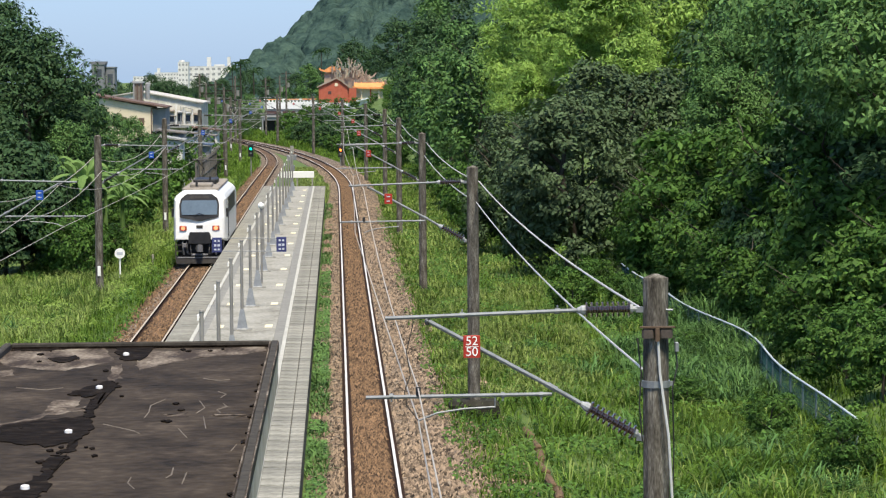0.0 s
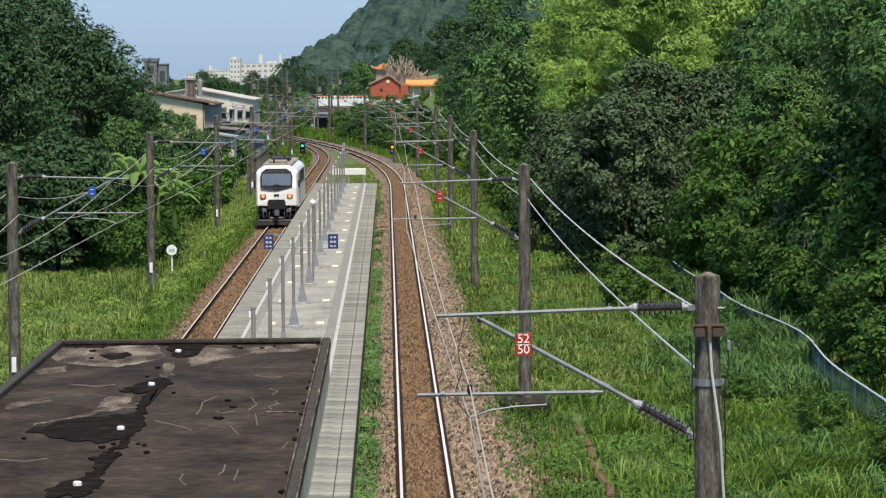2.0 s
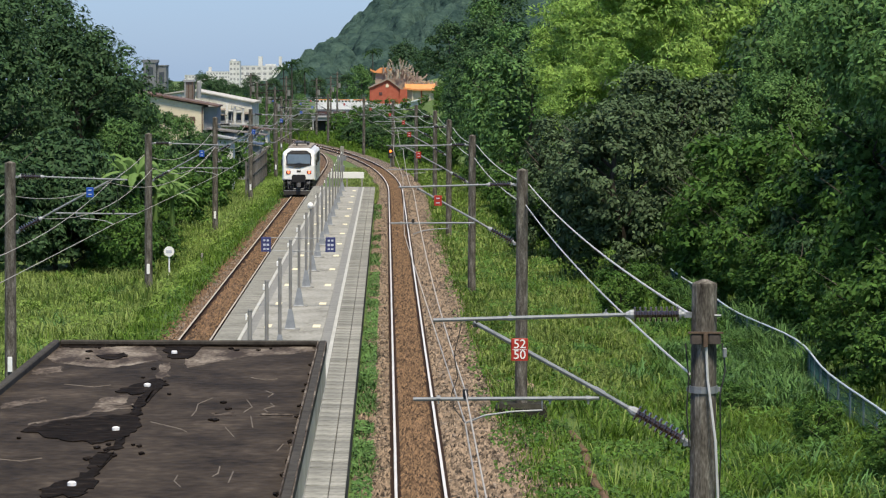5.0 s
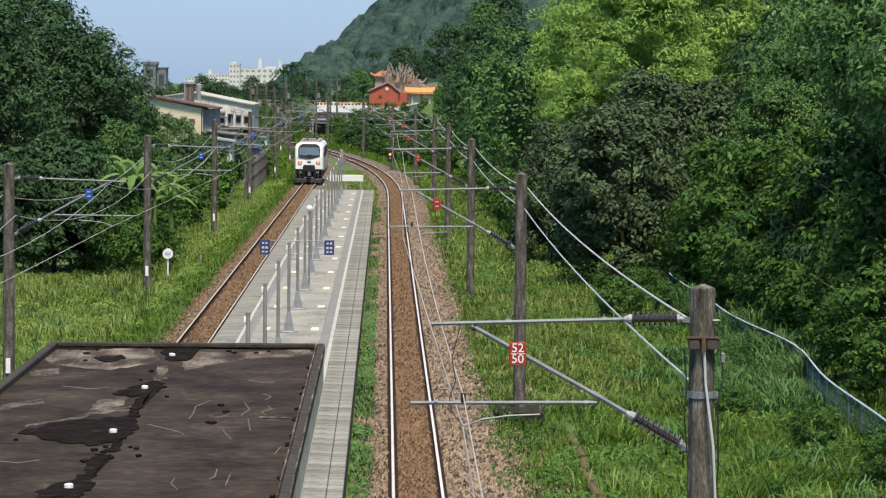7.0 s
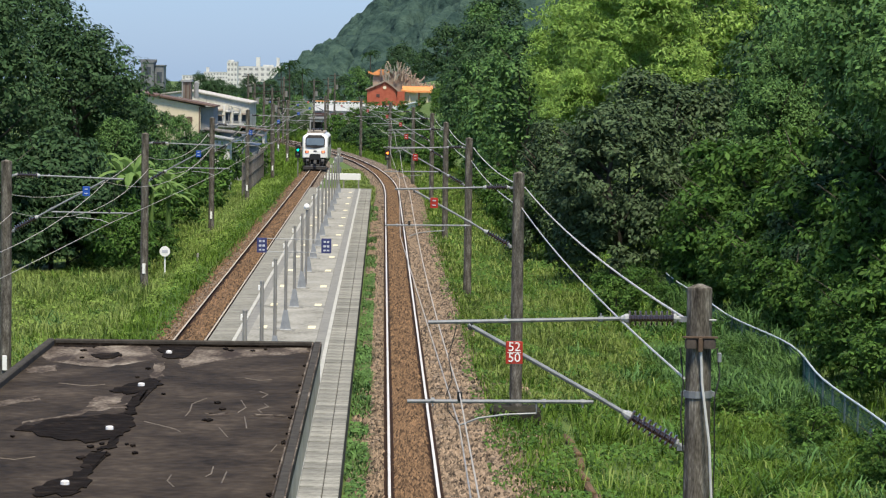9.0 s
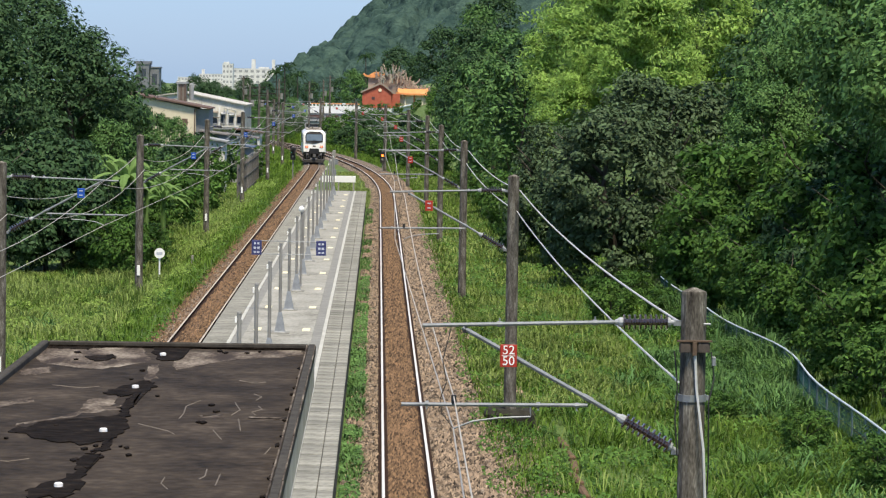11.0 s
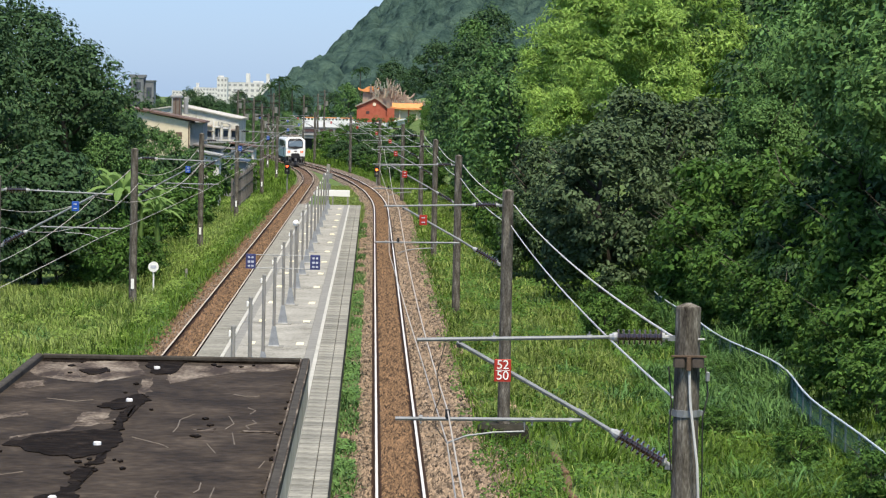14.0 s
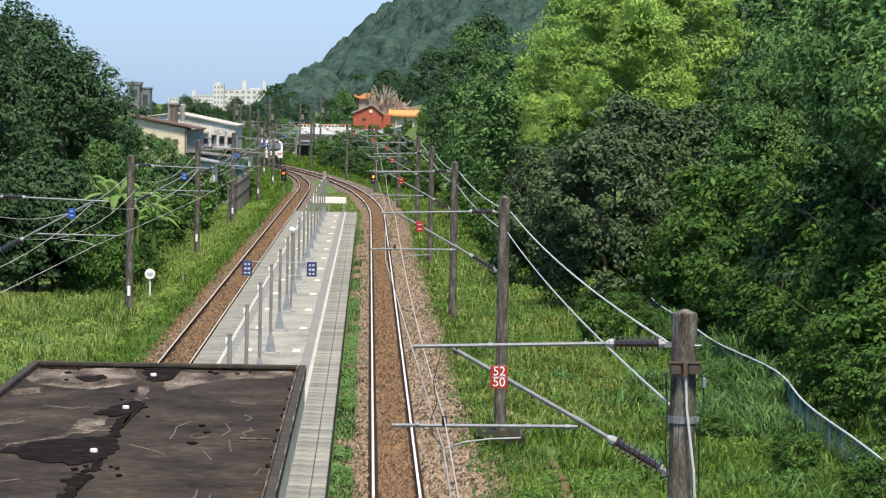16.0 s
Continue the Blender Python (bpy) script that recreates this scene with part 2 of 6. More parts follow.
def quick_mesh(name, verts, faces, material, smooth=False):
    """A mesh from arrays: verts (n, 3), faces (m, 3 or 4)."""
    me = bpy.data.meshes.new(name)
    k = faces.shape[1]
    me.vertices.add(len(verts))
    me.vertices.foreach_set("co", np.ascontiguousarray(verts, dtype=np.float32).ravel())
    me.loops.add(faces.size)
    me.loops.foreach_set("vertex_index", faces.astype(np.int32).ravel())
    me.polygons.add(len(faces))
    me.polygons.foreach_set("loop_start", np.arange(0, faces.size, k, dtype=np.int32))
    me.materials.append(material)
    if smooth:
        me.polygons.foreach_set("use_smooth", np.ones(len(faces), dtype=bool))
    me.update(calc_edges=True)
    return me


def leaf_quads(rng, centres, outward, size, lift=0.55, narrow=0.45, droop=0.0, rough=0.36):
    """One bent leaf (a kite of four corners) for each centre, its face turned outward and up, unevenly."""
    n = len(centres)
    nrm = outward + rng.normal(0, rough, (n, 3))
    nrm[:, 2] += lift
    nrm /= np.linalg.norm(nrm, axis=1, keepdims=True) + 1e-9
    d = np.cross(nrm, rng.normal(0, 1, (n, 3)))
    d[:, 2] -= droop * 0.8
    d /= np.linalg.norm(d, axis=1, keepdims=True) + 1e-9
    s = np.cross(d, nrm)
    s /= np.linalg.norm(s, axis=1, keepdims=True) + 1e-9
    nrm = np.cross(s, d)
    L = size * rng.uniform(0.6, 1.35, (n, 1))
    W = L * narrow
    v = np.stack([centres - d * L * 0.5, centres + s * W * 0.5 + nrm * W * 0.15, centres + d * L * 0.5, centres - s * W * 0.5 + nrm * W * 0.15], axis=1)
    return v.reshape(-1, 3), np.arange(4 * n).reshape(n, 4)


def crown_mesh(seed, rx, ry, z0, z1, clumps, per, size, material, narrow=0.45, droop=0.0, flat=0.6, spread=0.17, hollow=0.55, lobes=5):
    """A crown of leaf clumps on an uneven, lobed shell, with gaps; r in metres, z0 to z1 its height range."""
    rng = np.random.default_rng(seed)
    u = rng.normal(0, 1, (clumps, 3))
    u /= np.linalg.norm(u, axis=1, keepdims=True)
    u[:, 2] = np.where(u[:, 2] < -0.75, -u[:, 2], u[:, 2])
    lob = rng.normal(0, 1, (lobes, 3))
    lob /= np.linalg.norm(lob, axis=1, keepdims=True)
    bulge = 0.66 + 0.46 * np.max(np.clip(u @ lob.T, 0, 1) ** 3, axis=1)
    rad = bulge * rng.uniform(hollow, 1.05, clumps) ** 0.6
    half = np.array([rx, ry, (z1 - z0) / 2])
    mid = np.array([0, 0, (z0 + z1) / 2])
    c = u * rad[:, None] * half + mid
    cr = spread * (rx + ry) / 2 * rng.uniform(0.6, 1.4, clumps)
    off = rng.normal(0, 1, (clumps, per, 3))
    off /= np.linalg.norm(off, axis=2, keepdims=True)
    off *= rng.uniform(0.25, 1, (clumps, per, 1)) ** 0.5
    off[:, :, 2] *= flat
    pts = (c[:, None, :] + off * cr[:, None, None]).reshape(-1, 3)
    if droop:
        pts[:, 2] -= droop * 0.4 * np.linalg.norm((off * cr[:, None, None])[:, :, :2], axis=2).ravel()
    out = (off * 1.1 + u[:, None, :] * 0.35).reshape(-1, 3)
    v, f = leaf_quads(rng, pts, out, size, narrow=narrow, droop=droop)
    return quick_mesh("crown", v, f, material)


def trunk_geo(seed, h, r, spread, limbs=6, low=0.35):
    rng = random.Random(seed)
    g = Geo()
    pts = [(rng.uniform(-0.12, 0.12) * i, rng.uniform(-0.12, 0.12) * i, -0.3 + h * i / 5) for i in range(6)]
    g.tube(pts, [r * (1.25 - i * 0.17) for i in range(6)], 8)
    for i in range(limbs):
        t = low + (0.95 - low) * i / max(1, limbs - 1)
        k = min(4, int(t * 5))
        a = rng.uniform(0, 6.28)
        p = Vector(pts[k]).lerp(Vector(pts[k + 1]), t * 5 - k)
        q = p + Vector((math.cos(a) * spread * 0.5, math.sin(a) * spread * 0.5, h * 0.16))
        e = q + Vector((math.cos(a + 0.4) * spread * 0.4, math.sin(a + 0.4) * spread * 0.4, h * 0.14))
        g.tube([p, q, e], [r * 0.45, r * 0.28, r * 0.08], 6)
    return g


# ---- ground and tracks ----
LEFT_X, RIGHT_X, PLAT_Z = -6.86, 0.82, 1.15


def left_track(d):
    return LEFT_X - max(0.0, d - 330) ** 2 / 1960


def right_track(d):
    return RIGHT_X - max(0.0, d - 257) ** 2 / 2830


def ground_z(x, y):
    """The lie of the land: flat by the line, a bank on the hill side."""
    bend = min(0.0, right_track(min(y, 520)) - RIGHT_X)
    u = x - bend
    z = -0.25
    if u > 3.2:
        z -= 0.25 * min(1, (u - 3.2) / 2)
    if u > 13:
        z += min(9, 0.30 * (u - 13))
    if u < -9.2 and y < 330:
        z -= 0.35 * min(1, (-9.2 - u) / 2)
    return z


def ground():
    xs = [-4000, -1500, -500, -200, -90, -50] + [-30 + i * 1.0 for i in range(75)] + [50, 70, 100, 200, 500, 1500, 4000]
    ys = [-400, -100, -20, 10] + [20 + i * 4 for i in range(140)] + [600, 700, 900, 1300, 2000, 3200, 4600]
    vs = np.array([(x, y, ground_z(x, y) + (0.08 * noise.noise((x * 0.5, y * 0.5, 0)) if abs(x) < 45 and y < 590 and not -9 < x - min(0, right_track(min(y, 520)) - RIGHT_X) < 3.2 else 0)) for y in ys for x in xs])
    n = len(xs)
    fs = np.array([(j * n + i, j * n + i + 1, (j + 1) * n + i + 1, (j + 1) * n + i) for j in range(len(ys) - 1) for i in range(n - 1)])
    tagged(new("ground", quick_mesh("ground", vs, fs, M_SOIL, True)), "green grassy ground beside the railway line", "ground", kind="structure")


def strip(path, x0, x1, z, d0, d1, step, crown=0.0, skirt=0.3):
    """A band of ground along a track, with sloping shoulders."""
    g = Geo()
    ds = [d0 + step * i for i in range(int((d1 - d0) / step) + 1)]
    sec = [(x0 - skirt, z - 0.35), (x0, z), ((x0 + x1) / 2, z + crown), (x1, z), (x1 + skirt, z - 0.35)]
    vs = [(path(d) + sx, d, sz + 0.02 * noise.noise((sx * 3, d, 5))) for d in ds for sx, sz in sec]
    k = len(sec)
    g.add(vs, [(j * k + i, j * k + i + 1, (j + 1) * k + i + 1, (j + 1) * k + i) for j in range(len(ds) - 1) for i in range(k - 1)])
    return g


def rail_geo(path, off, d0, d1):
    sec = [(-0.062, -0.15), (0.062, -0.15), (0.062, -0.135), (0.012, -0.115), (0.012, -0.04), (0.034, -0.03), (0.034, -0.004), (0.026, 0.0), (-0.026, 0.0), (-0.034, -0.004), (-0.034, -0.03), (-0.012, -0.04), (-0.012, -0.115), (-0.062, -0.135)]
    g = Geo()
    ds = [d0 + 6 * i for i in range(int((d1 - d0) / 6) + 1)]
    k = len(sec)
    g.v = [(path(d) + off + sx, d, sz) for d in ds for sx, sz in sec]
    for j in range(len(ds) - 1):
        for i in range(k):
            g.f.append((j * k + i, j * k + (i + 1) % k, (j + 1) * k + (i + 1) % k, (j + 1) * k + i))
            g.m.append(1 if i in (6, 7, 8) else 0)
    return g


def tracks():
    for name, path, d1, w0, w1 in (("left", left_track, 468, -1.15, 1.2), ("right", right_track, 620, -1.55, 2.45)):
        bed = strip(path, w0, w1, -0.17, 20, d1, 5, 0.0)
        solo("ballast", bed, M_BALLAST, "brown crushed-stone ballast shoulder under the track", "ballast", "structure")
        mid = strip(path, -0.40, 0.40, -0.12, 20, d1, 5, 0.015, 0.12)
        solo("ballast", mid, M_RUSTBED, "rust-brown ballast between the rails", "ballast", "structure")
        tr = thing("railway_track", "steel railway track with polished rail heads on rusty ballast", "track", "tracks", kind="structure")
        for off in (-0.566, 0.566):
            part("fastening_strip", strip(lambda d, p=path, o=off: p(d) + o, -0.125, 0.125, -0.118, 20, d1, 6, 0.0, 0.02), M_RAILSIDE, tr, "dark oily rail fastenings")
            part("rail", rail_geo(path, off, 20, d1), [M_RAILSIDE, M_RAILTOP if name == "right" else M_RAILDULL], tr)


def scatter_stones():
    rng = np.random.default_rng(4)
    octa = np.array([(1, 0, -0.2), (-1, 0, -0.2), (0, 1, -0.2), (0, -1, -0.2), (0.2, 0.1, 1)], float)
    tri = np.array([(0, 2, 4), (2, 1, 4), (1, 3, 4), (3, 0, 4)])
    for label, path, n, lo, hi, base, material in (("rusty stones between the rails", right_track, 24000, -0.41, 0.41, -0.115, M_RSTONE), ("grey-brown loose ballast stones", right_track, 32000, 0.72, 3.9, -0.17, M_STONE),
                                                   ("grey-brown loose ballast stones", right_track, 9000, -1.5, -0.68, -0.18, M_STONE), ("rusty stones between the rails", left_track, 11000, -0.41, 0.41, -0.115, M_RSTONE), ("brown loose ballast stones", left_track, 11000, -1.6, -0.68, -0.19, M_RSTONE)):
        d = 62 + 270 * rng.uniform(0, 1, n) ** 2.1
        x = rng.uniform(lo, hi, n) + np.array([path(t) for t in d])
        z = base - 0.35 * np.clip(x - np.array([path(t) for t in d]) - 2.45, 0, 0.6)
        s = rng.uniform(0.032, 0.095, (n, 1, 3))
        v = octa[None] * s * rng.uniform(0.7, 1.3, (n, 5, 1)) + np.stack([x, d, z], 1)[:, None, :]
        f = tri[None] + 5 * np.arange(n)[:, None, None]
        tagged(new("ballast_stones", quick_mesh("ballast_stones", v.reshape(-1, 3), f.reshape(-1, 3), material)), label, "stones", kind="stuff")


# ---- platform ----
def platform():
    x0, x1, d0, d1 = -5.45, -0.80, 20.0, 237.0
    pf = thing("platform", "grey concrete island platform between the two tracks", "platform", kind="structure")
    # side faces in a concrete far darker than the paving on top
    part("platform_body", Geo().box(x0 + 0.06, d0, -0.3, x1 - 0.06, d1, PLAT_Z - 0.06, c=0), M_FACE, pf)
    part("paving", Geo().box(x0 + 1.18, d0, PLAT_Z - 0.06, x1 - 1.24, d1 - 0.1, PLAT_Z), M_CONC, pf, "pale worn concrete paving")
    for a, b in ((x1 - 1.24, x1 - 0.94), (x0 + 0.88, x0 + 1.18)):
        part("drain_channel", Geo().box(a + 0.003, d0, PLAT_Z - 0.06, b - 0.003, d1 - 0.1, PLAT_Z - 0.012), M_SLABDARK, pf, "dark grey channel strip")
    for a in (x1 - 0.94, x0 + 0.76):
        part("safety_line", Geo().box(a + 0.002, d0, PLAT_Z - 0.06, a + 0.118, d1 - 0.1, PLAT_Z + 0.004), M_WHITELINE, pf, "worn white safety line")
    d = 104.9 - 10.3 * 4
    while d < d1 - 2:
        part("tactile_block", Geo().box(-2.42, d - 0.55, PLAT_Z, -2.17, d + 0.55, PLAT_Z + 0.012), M_YELLOW, pf, "faded yellow block")
        part("tactile_block", Geo().box(-4.02, d - 0.55, PLAT_Z, -3.79, d + 0.55, PLAT_Z + 0.012), M_YELLOW, pf, "faded yellow block")
        d += 10.3
    return pf


def platform_slabs(pf):
    rng = random.Random(7)
    shapes = [Geo().box(-0.41, -0.488, -0.06, 0.07, 0.488, h, c=0.012).box(0.085, -0.488, -0.06, 0.41, 0.488, h - 0.004, c=0.012).mesh("edge_slab", M_SLAB) for h in (0.0, 0.004, -0.005)]
    for i in range(177):
        ob = new("edge_slab", shapes[rng.randrange(3)])
        ob.parent = pf
        ob.location = (-1.21, 60.5 + i, PLAT_Z)
    g = Geo()
    for i in range(172):
        g.box(-5.45, 66.01 + i, PLAT_Z - 0.06, -4.69, 66.99 + i, PLAT_Z + rng.uniform(-0.004, 0.004), c=0.012)
    tagged(part("edge_slabs", g, M_SLAB, pf), kind="stuff")
    # ramp of slabs under the near building stays hidden; joints across the paving
    for d in [62.6 + 10.3 * k for k in range(17)]:
        part("joint", Geo().box(-4.27, d - 0.035, PLAT_Z - 0.002, -2.05, d + 0.035, PLAT_Z + 0.003), M_SLABDARK, pf)


def station_roof():
    M_ROOF = mat("weathered_roof_felt", [(0.34, (0.010, 0.0075, 0.005)), (0.46, (0.026, 0.0195, 0.0135)), (0.56, (0.043, 0.033, 0.0235)), (0.66, (0.070, 0.055, 0.041)), (0.78, (0.15, 0.125, 0.10))], 0.9, scale=2.4, detail=12, stretch=(0.34, 0.30, 1), bump=0.4, bump_scale=18, spec=0.12, fine=0.4)
    M_TAR = mat("black_tar", [(0.35, (0.005, 0.004, 0.003)), (0.55, (0.013, 0.010, 0.008)), (0.72, (0.045, 0.035, 0.027))], 0.9, scale=5, detail=10, bump=0.9, spec=0.03)
    M_PALE = mat("worn_pale_screed", [(0.42, (0.035, 0.026, 0.02)), (0.52, (0.10, 0.08, 0.062)), (0.7, (0.27, 0.235, 0.19))], 0.9, scale=2.2, detail=8, stretch=(1, 0.4, 1), spec=0.12)
    M_PARAPET = mat("dark_parapet_concrete", [(0.3, (0.022, 0.02, 0.017)), (0.7, (0.07, 0.063, 0.053))], 0.9, scale=3, bump=0.4, spec=0.12)
    M_WALLS = mat("stained_wall_render", [(0.25, (0.22, 0.185, 0.13)), (0.5, (0.42, 0.37, 0.29)), (0.8, (0.60, 0.55, 0.46))], 0.9, scale=1.5, stretch=(1, 0.5, 0.4))
    x0, x1, y0, y1, z = -5.62, -0.99, 20.0, 53.2, 5.03
    st = thing("station_building", "flat-roofed platform building with stained dark felt roof", "building")
    part("wall", Geo().box(x0 + 0.7, y0, PLAT_Z, x1 - 0.7, y1 - 0.7, z - 0.72), M_WALLS, st)
    slab = part("roof_slab", Geo().box(x0 + 0.02, y0, z - 0.70, x1 - 0.02, y1 - 0.02, z - 0.10), [M_WALLS, M_ROOF], st, "dark stained roof felt on a pale slab edge")
    slab.data.polygons[1].material_index = 1
    rim = Geo()
    rim.box(x1 - 0.13, y0, z - 0.16, x1, y1, z, c=0.02)
    rim.box(x0, y0, z - 0.16, x0 + 0.13, y1, z, c=0.02)
    rim.box(x0 + 0.131, y1 - 0.13, z - 0.16, x1 - 0.131, y1, z, c=0.02)
    part("parapet", rim, M_PARAPET, st)
    # pale worn arrises along the kerb and its foot
    for a, b in ((x1 - 0.152, x1 - 0.131), (x1 - 0.012, x1 + 0.004)):
        g = Geo()
        for i in range(22):
            g.box(a + 0.004 * math.sin(i * 2.3), y0 + 1.5 * i, z - 0.03, b + 0.003 * math.sin(i * 1.7), y0 + 1.5 * i + 1.44, z + 0.004)
        part("worn_edge", g, M_PALE, st, "pale worn concrete edge")
    part("far_edge", Geo().box(x0 + 0.15, y1 - 0.15, z - 0.1, x1 - 0.16, y1 - 0.131, z - 0.06), M_TAR, st, "black tar fillet")
    rng = random.Random(3)

    def rag(pts, h, wob, close=True):
        """A ragged flat patch: an outline whose edges are broken up."""
        out = []
        for (ax, ay), (bx, by) in zip(pts, pts[1:] + pts[:1]):
            for k in range(5):
                t = k / 5
                out.append((min(x1 - 0.15, max(x0 + 0.15, ax + (bx - ax) * t + rng.uniform(-1, 1) * wob)), min(y1 - 0.15, ay + (by - ay) * t + rng.uniform(-1, 1) * wob * 3.5)))
        return Geo().prism(out, 2, z - 0.11, z - 0.10 + h)
    def worn(*pts):
        part("worn_patch", rag(list(pts), 0.003 + 0.0006 * rng.random(), 0.05), M_PALE, st, "pale worn screed patch")

    def tar(*pts):
        part("tar_patch", rag(list(pts), 0.011 + 0.009 * rng.random(), 0.045), M_TAR, st, "black tar patch")
    worn((-5.70, 52.03), (-5.59, 53.17), (-3.87, 53.01), (-3.62, 50.58), (-4.23, 49.05), (-5.33, 49.93))
    worn((-3.25, 50.55), (-3.06, 52.40), (-1.23, 53.12), (-1.13, 52.05), (-2.24, 51.12), (-3.10, 49.34))
    worn((-3.56, 49.77), (-3.41, 50.16), (-3.29, 47.84), (-3.42, 46.78))
    worn((-5.49, 48.78), (-5.07, 49.51), (-4.97, 48.21), (-5.33, 47.94))
    worn((-4.70, 41.10), (-3.81, 43.31), (-3.49, 43.77), (-3.49, 43.28), (-3.76, 42.83), (-4.44, 41.51))
    worn((-1.68, 42.55), (-1.24, 42.40), (-1.24, 42.11), (-1.66, 42.20))
    worn((-2.36, 42.60), (-2.05, 42.64), (-2.05, 42.35), (-2.28, 42.36))
    worn((-4.04, 44.50), (-3.60, 45.10), (-3.63, 43.53), (-3.99, 43.20))
    worn((-5.34, 43.67), (-4.89, 44.57), (-4.78, 44.12), (-5.24, 43.06))
    tar((-4.67, 40.35), (-4.42, 41.29), (-3.88, 42.03), (-3.36, 42.45), (-3.18, 40.93), (-3.24, 40.14), (-3.40, 39.24), (-3.60, 38.97), (-4.11, 39.45))
    tar((-3.91, 45.33), (-3.76, 46.25), (-3.46, 47.28), (-3.21, 46.62), (-3.28, 45.74), (-3.56, 45.04))
    tar((-3.70, 52.72), (-3.68, 54.28), (-3.30, 54.53), (-3.03, 53.29), (-3.15, 50.79), (-3.48, 50.74))
    tar((-5.45, 52.89), (-5.31, 54.24), (-4.60, 54.37), (-4.50, 53.07), (-4.92, 52.57))
    tar((-2.95, 54.02), (-2.61, 54.37), (-1.89, 54.11), (-1.86, 53.37), (-2.72, 53.26))
    tar((-4.71, 51.09), (-4.30, 51.65), (-4.14, 51.04), (-4.48, 50.25))
    tar((-3.47, 43.52), (-3.35, 44.00), (-3.28, 42.21), (-3.42, 42.22))
    tar((-3.37, 39.24), (-3.25, 40.14), (-3.23, 38.55), (-3.45, 37.96), (-3.35, 38.66))
    tar((-3.49, 37.73), (-3.28, 38.18), (-3.30, 36.18), (-3.24, 34.96), (-3.31, 34.08), (-3.75, 34.00), (-3.78, 34.80), (-3.53, 35.38), (-3.45, 36.41))
    tar((-3.43, 46.92), (-3.29, 47.05), (-3.32, 43.75), (-3.46, 43.52))
    for i in range(26):
        cx, cy = rng.choice(((-3.45, 48.5), (-3.4, 45), (-3.4, 42), (-3.3, 38), (-4.2, 40.5), (-4.8, 52), (-2.2, 53), (-2.5, 42.4)))
        cx, cy, r = cx + rng.uniform(-0.4, 0.4), min(52.6, cy + rng.uniform(-1.5, 1.5)), rng.uniform(0.02, 0.06)
        part("tar_patch", rag([(cx - r, cy), (cx, cy + 3 * r), (cx + r, cy), (cx, cy - 3 * r)], 0.022, 0.01), M_TAR, st)
    for i in range(11):
        cx, cy = x1 - 0.15 - rng.uniform(0, 0.05), 34 + i * 1.6 + rng.uniform(-0.4, 0.4)
        part("tar_patch", rag([(cx - 0.035, cy), (cx, cy + 0.2), (cx + 0.04, cy), (cx, cy - 0.16)], 0.02, 0.02), M_TAR, st)
    for cx, cy in ((-3.46, 51.57), (-3.49, 46.09), (-3.46, 40.37), (-3.48, 34.9)):
        g = Geo()
        g.tube([(cx, cy, z - 0.1), (cx, cy, z - 0.05), (cx, cy, z - 0.04)], [0.05, 0.05, 0.035], 10)
        part("drain_cap", g, M_WHITE, st, "white drain cap")
    M_CRACK = mat("pale_crack_sealant", [(0.3, (0.09, 0.075, 0.06)), (0.7, (0.19, 0.165, 0.14))], 0.9, scale=3, spec=0.1)
    for pts in ([(-2.45, 44.56), (-2.59, 43.76), (-2.57, 42.85), (-2.59, 42.16)],
                [(-1.95, 44.33), (-1.84, 43.39), (-1.91, 42.68)],
                [(-3.10, 41.47), (-2.62, 40.62), (-2.54, 40.30)],
                [(-1.79, 42.21), (-1.72, 40.82)],
                [(-1.92, 36.73), (-1.94, 36.09), (-1.97, 35.80)],
                [(-1.77, 36.29), (-1.76, 35.26)],
                [(-2.07, 40.85), (-1.93, 39.79)],
                [(-1.26, 38.99), (-1.32, 38.27)],
                [(-2.38, 35.91), (-2.40, 35.42), (-2.28, 34.90)],
                [(-4.82, 51.52), (-4.52, 49.86)],
                [(-1.62, 43.9), (-1.55, 43.5), (-1.66, 43.1), (-1.58, 42.7)],
                [(-2.02, 47.6), (-1.80, 47.2), (-1.62, 47.4)],
                [(-1.75, 45.6), (-1.60, 45.2), (-1.68, 44.7)],
                [(-4.75, 46.5), (-4.25, 46.1), (-4.05, 46.4)],
                [(-4.9, 37.6), (-4.3, 37.2), (-4.1, 37.5)]):
        part("crack", Geo().tube([(p + rng.uniform(-0.02, 0.02), q, z - 0.1) for p, q in pts], 0.009, 4), M_CRACK, st)


# ---- platform posts and signs ----
def lamp_post():
    lp = thing("platform_post", "grey steel platform post on a flared foot", "post", "posts along the platform")
    g = Geo()
    g.tube([(0, 0, 0.6), (0, 0, 2.93)], 0.052, 10)
    g.tube([(0, 0, 2.93), (0, 0, 2.97)], [0.065, 0.05], 10)
    part("post", g, M_POST, lp, smooth=False)
    f = Geo()
    f.loft([[(sx * r, sy * r, zz) for sx, sy in ((-1, -1), (1, -1), (1, 1), (-1, 1))] for r, zz in ((0.19, 0.02), (0.17, 0.06), (0.075, 0.6), (0.06, 0.68))])
    part("foot", f, M_GALV, lp, "flared grey steel foot")
    # dark plate laid in place of the shadow round the foot
    part("base_plate", Geo().box(-0.32, -0.3, 0, 0.32, 0.3, 0.03, c=0.01), M_SLABDARK, lp)
    b = Geo()
    b.box(-0.10, -0.05, 2.72, -0.055, 0.05, 2.86, c=0.01)
    b.tube([(-0.06, 0, 2.8), (0.06, 0, 2.8)], 0.025, 6)
    part("bracket", b, M_WHITE, lp, "small white bracket")
    return lp


def sign_bars(parent, x, y, z, rows):
    for zz, w, h in rows:
        part("lettering_bar", Geo().box(x - w / 2, y - 0.012, z + zz - h / 2, x + w / 2, y - 0.002, z + zz + h / 2), M_LETTER, parent)


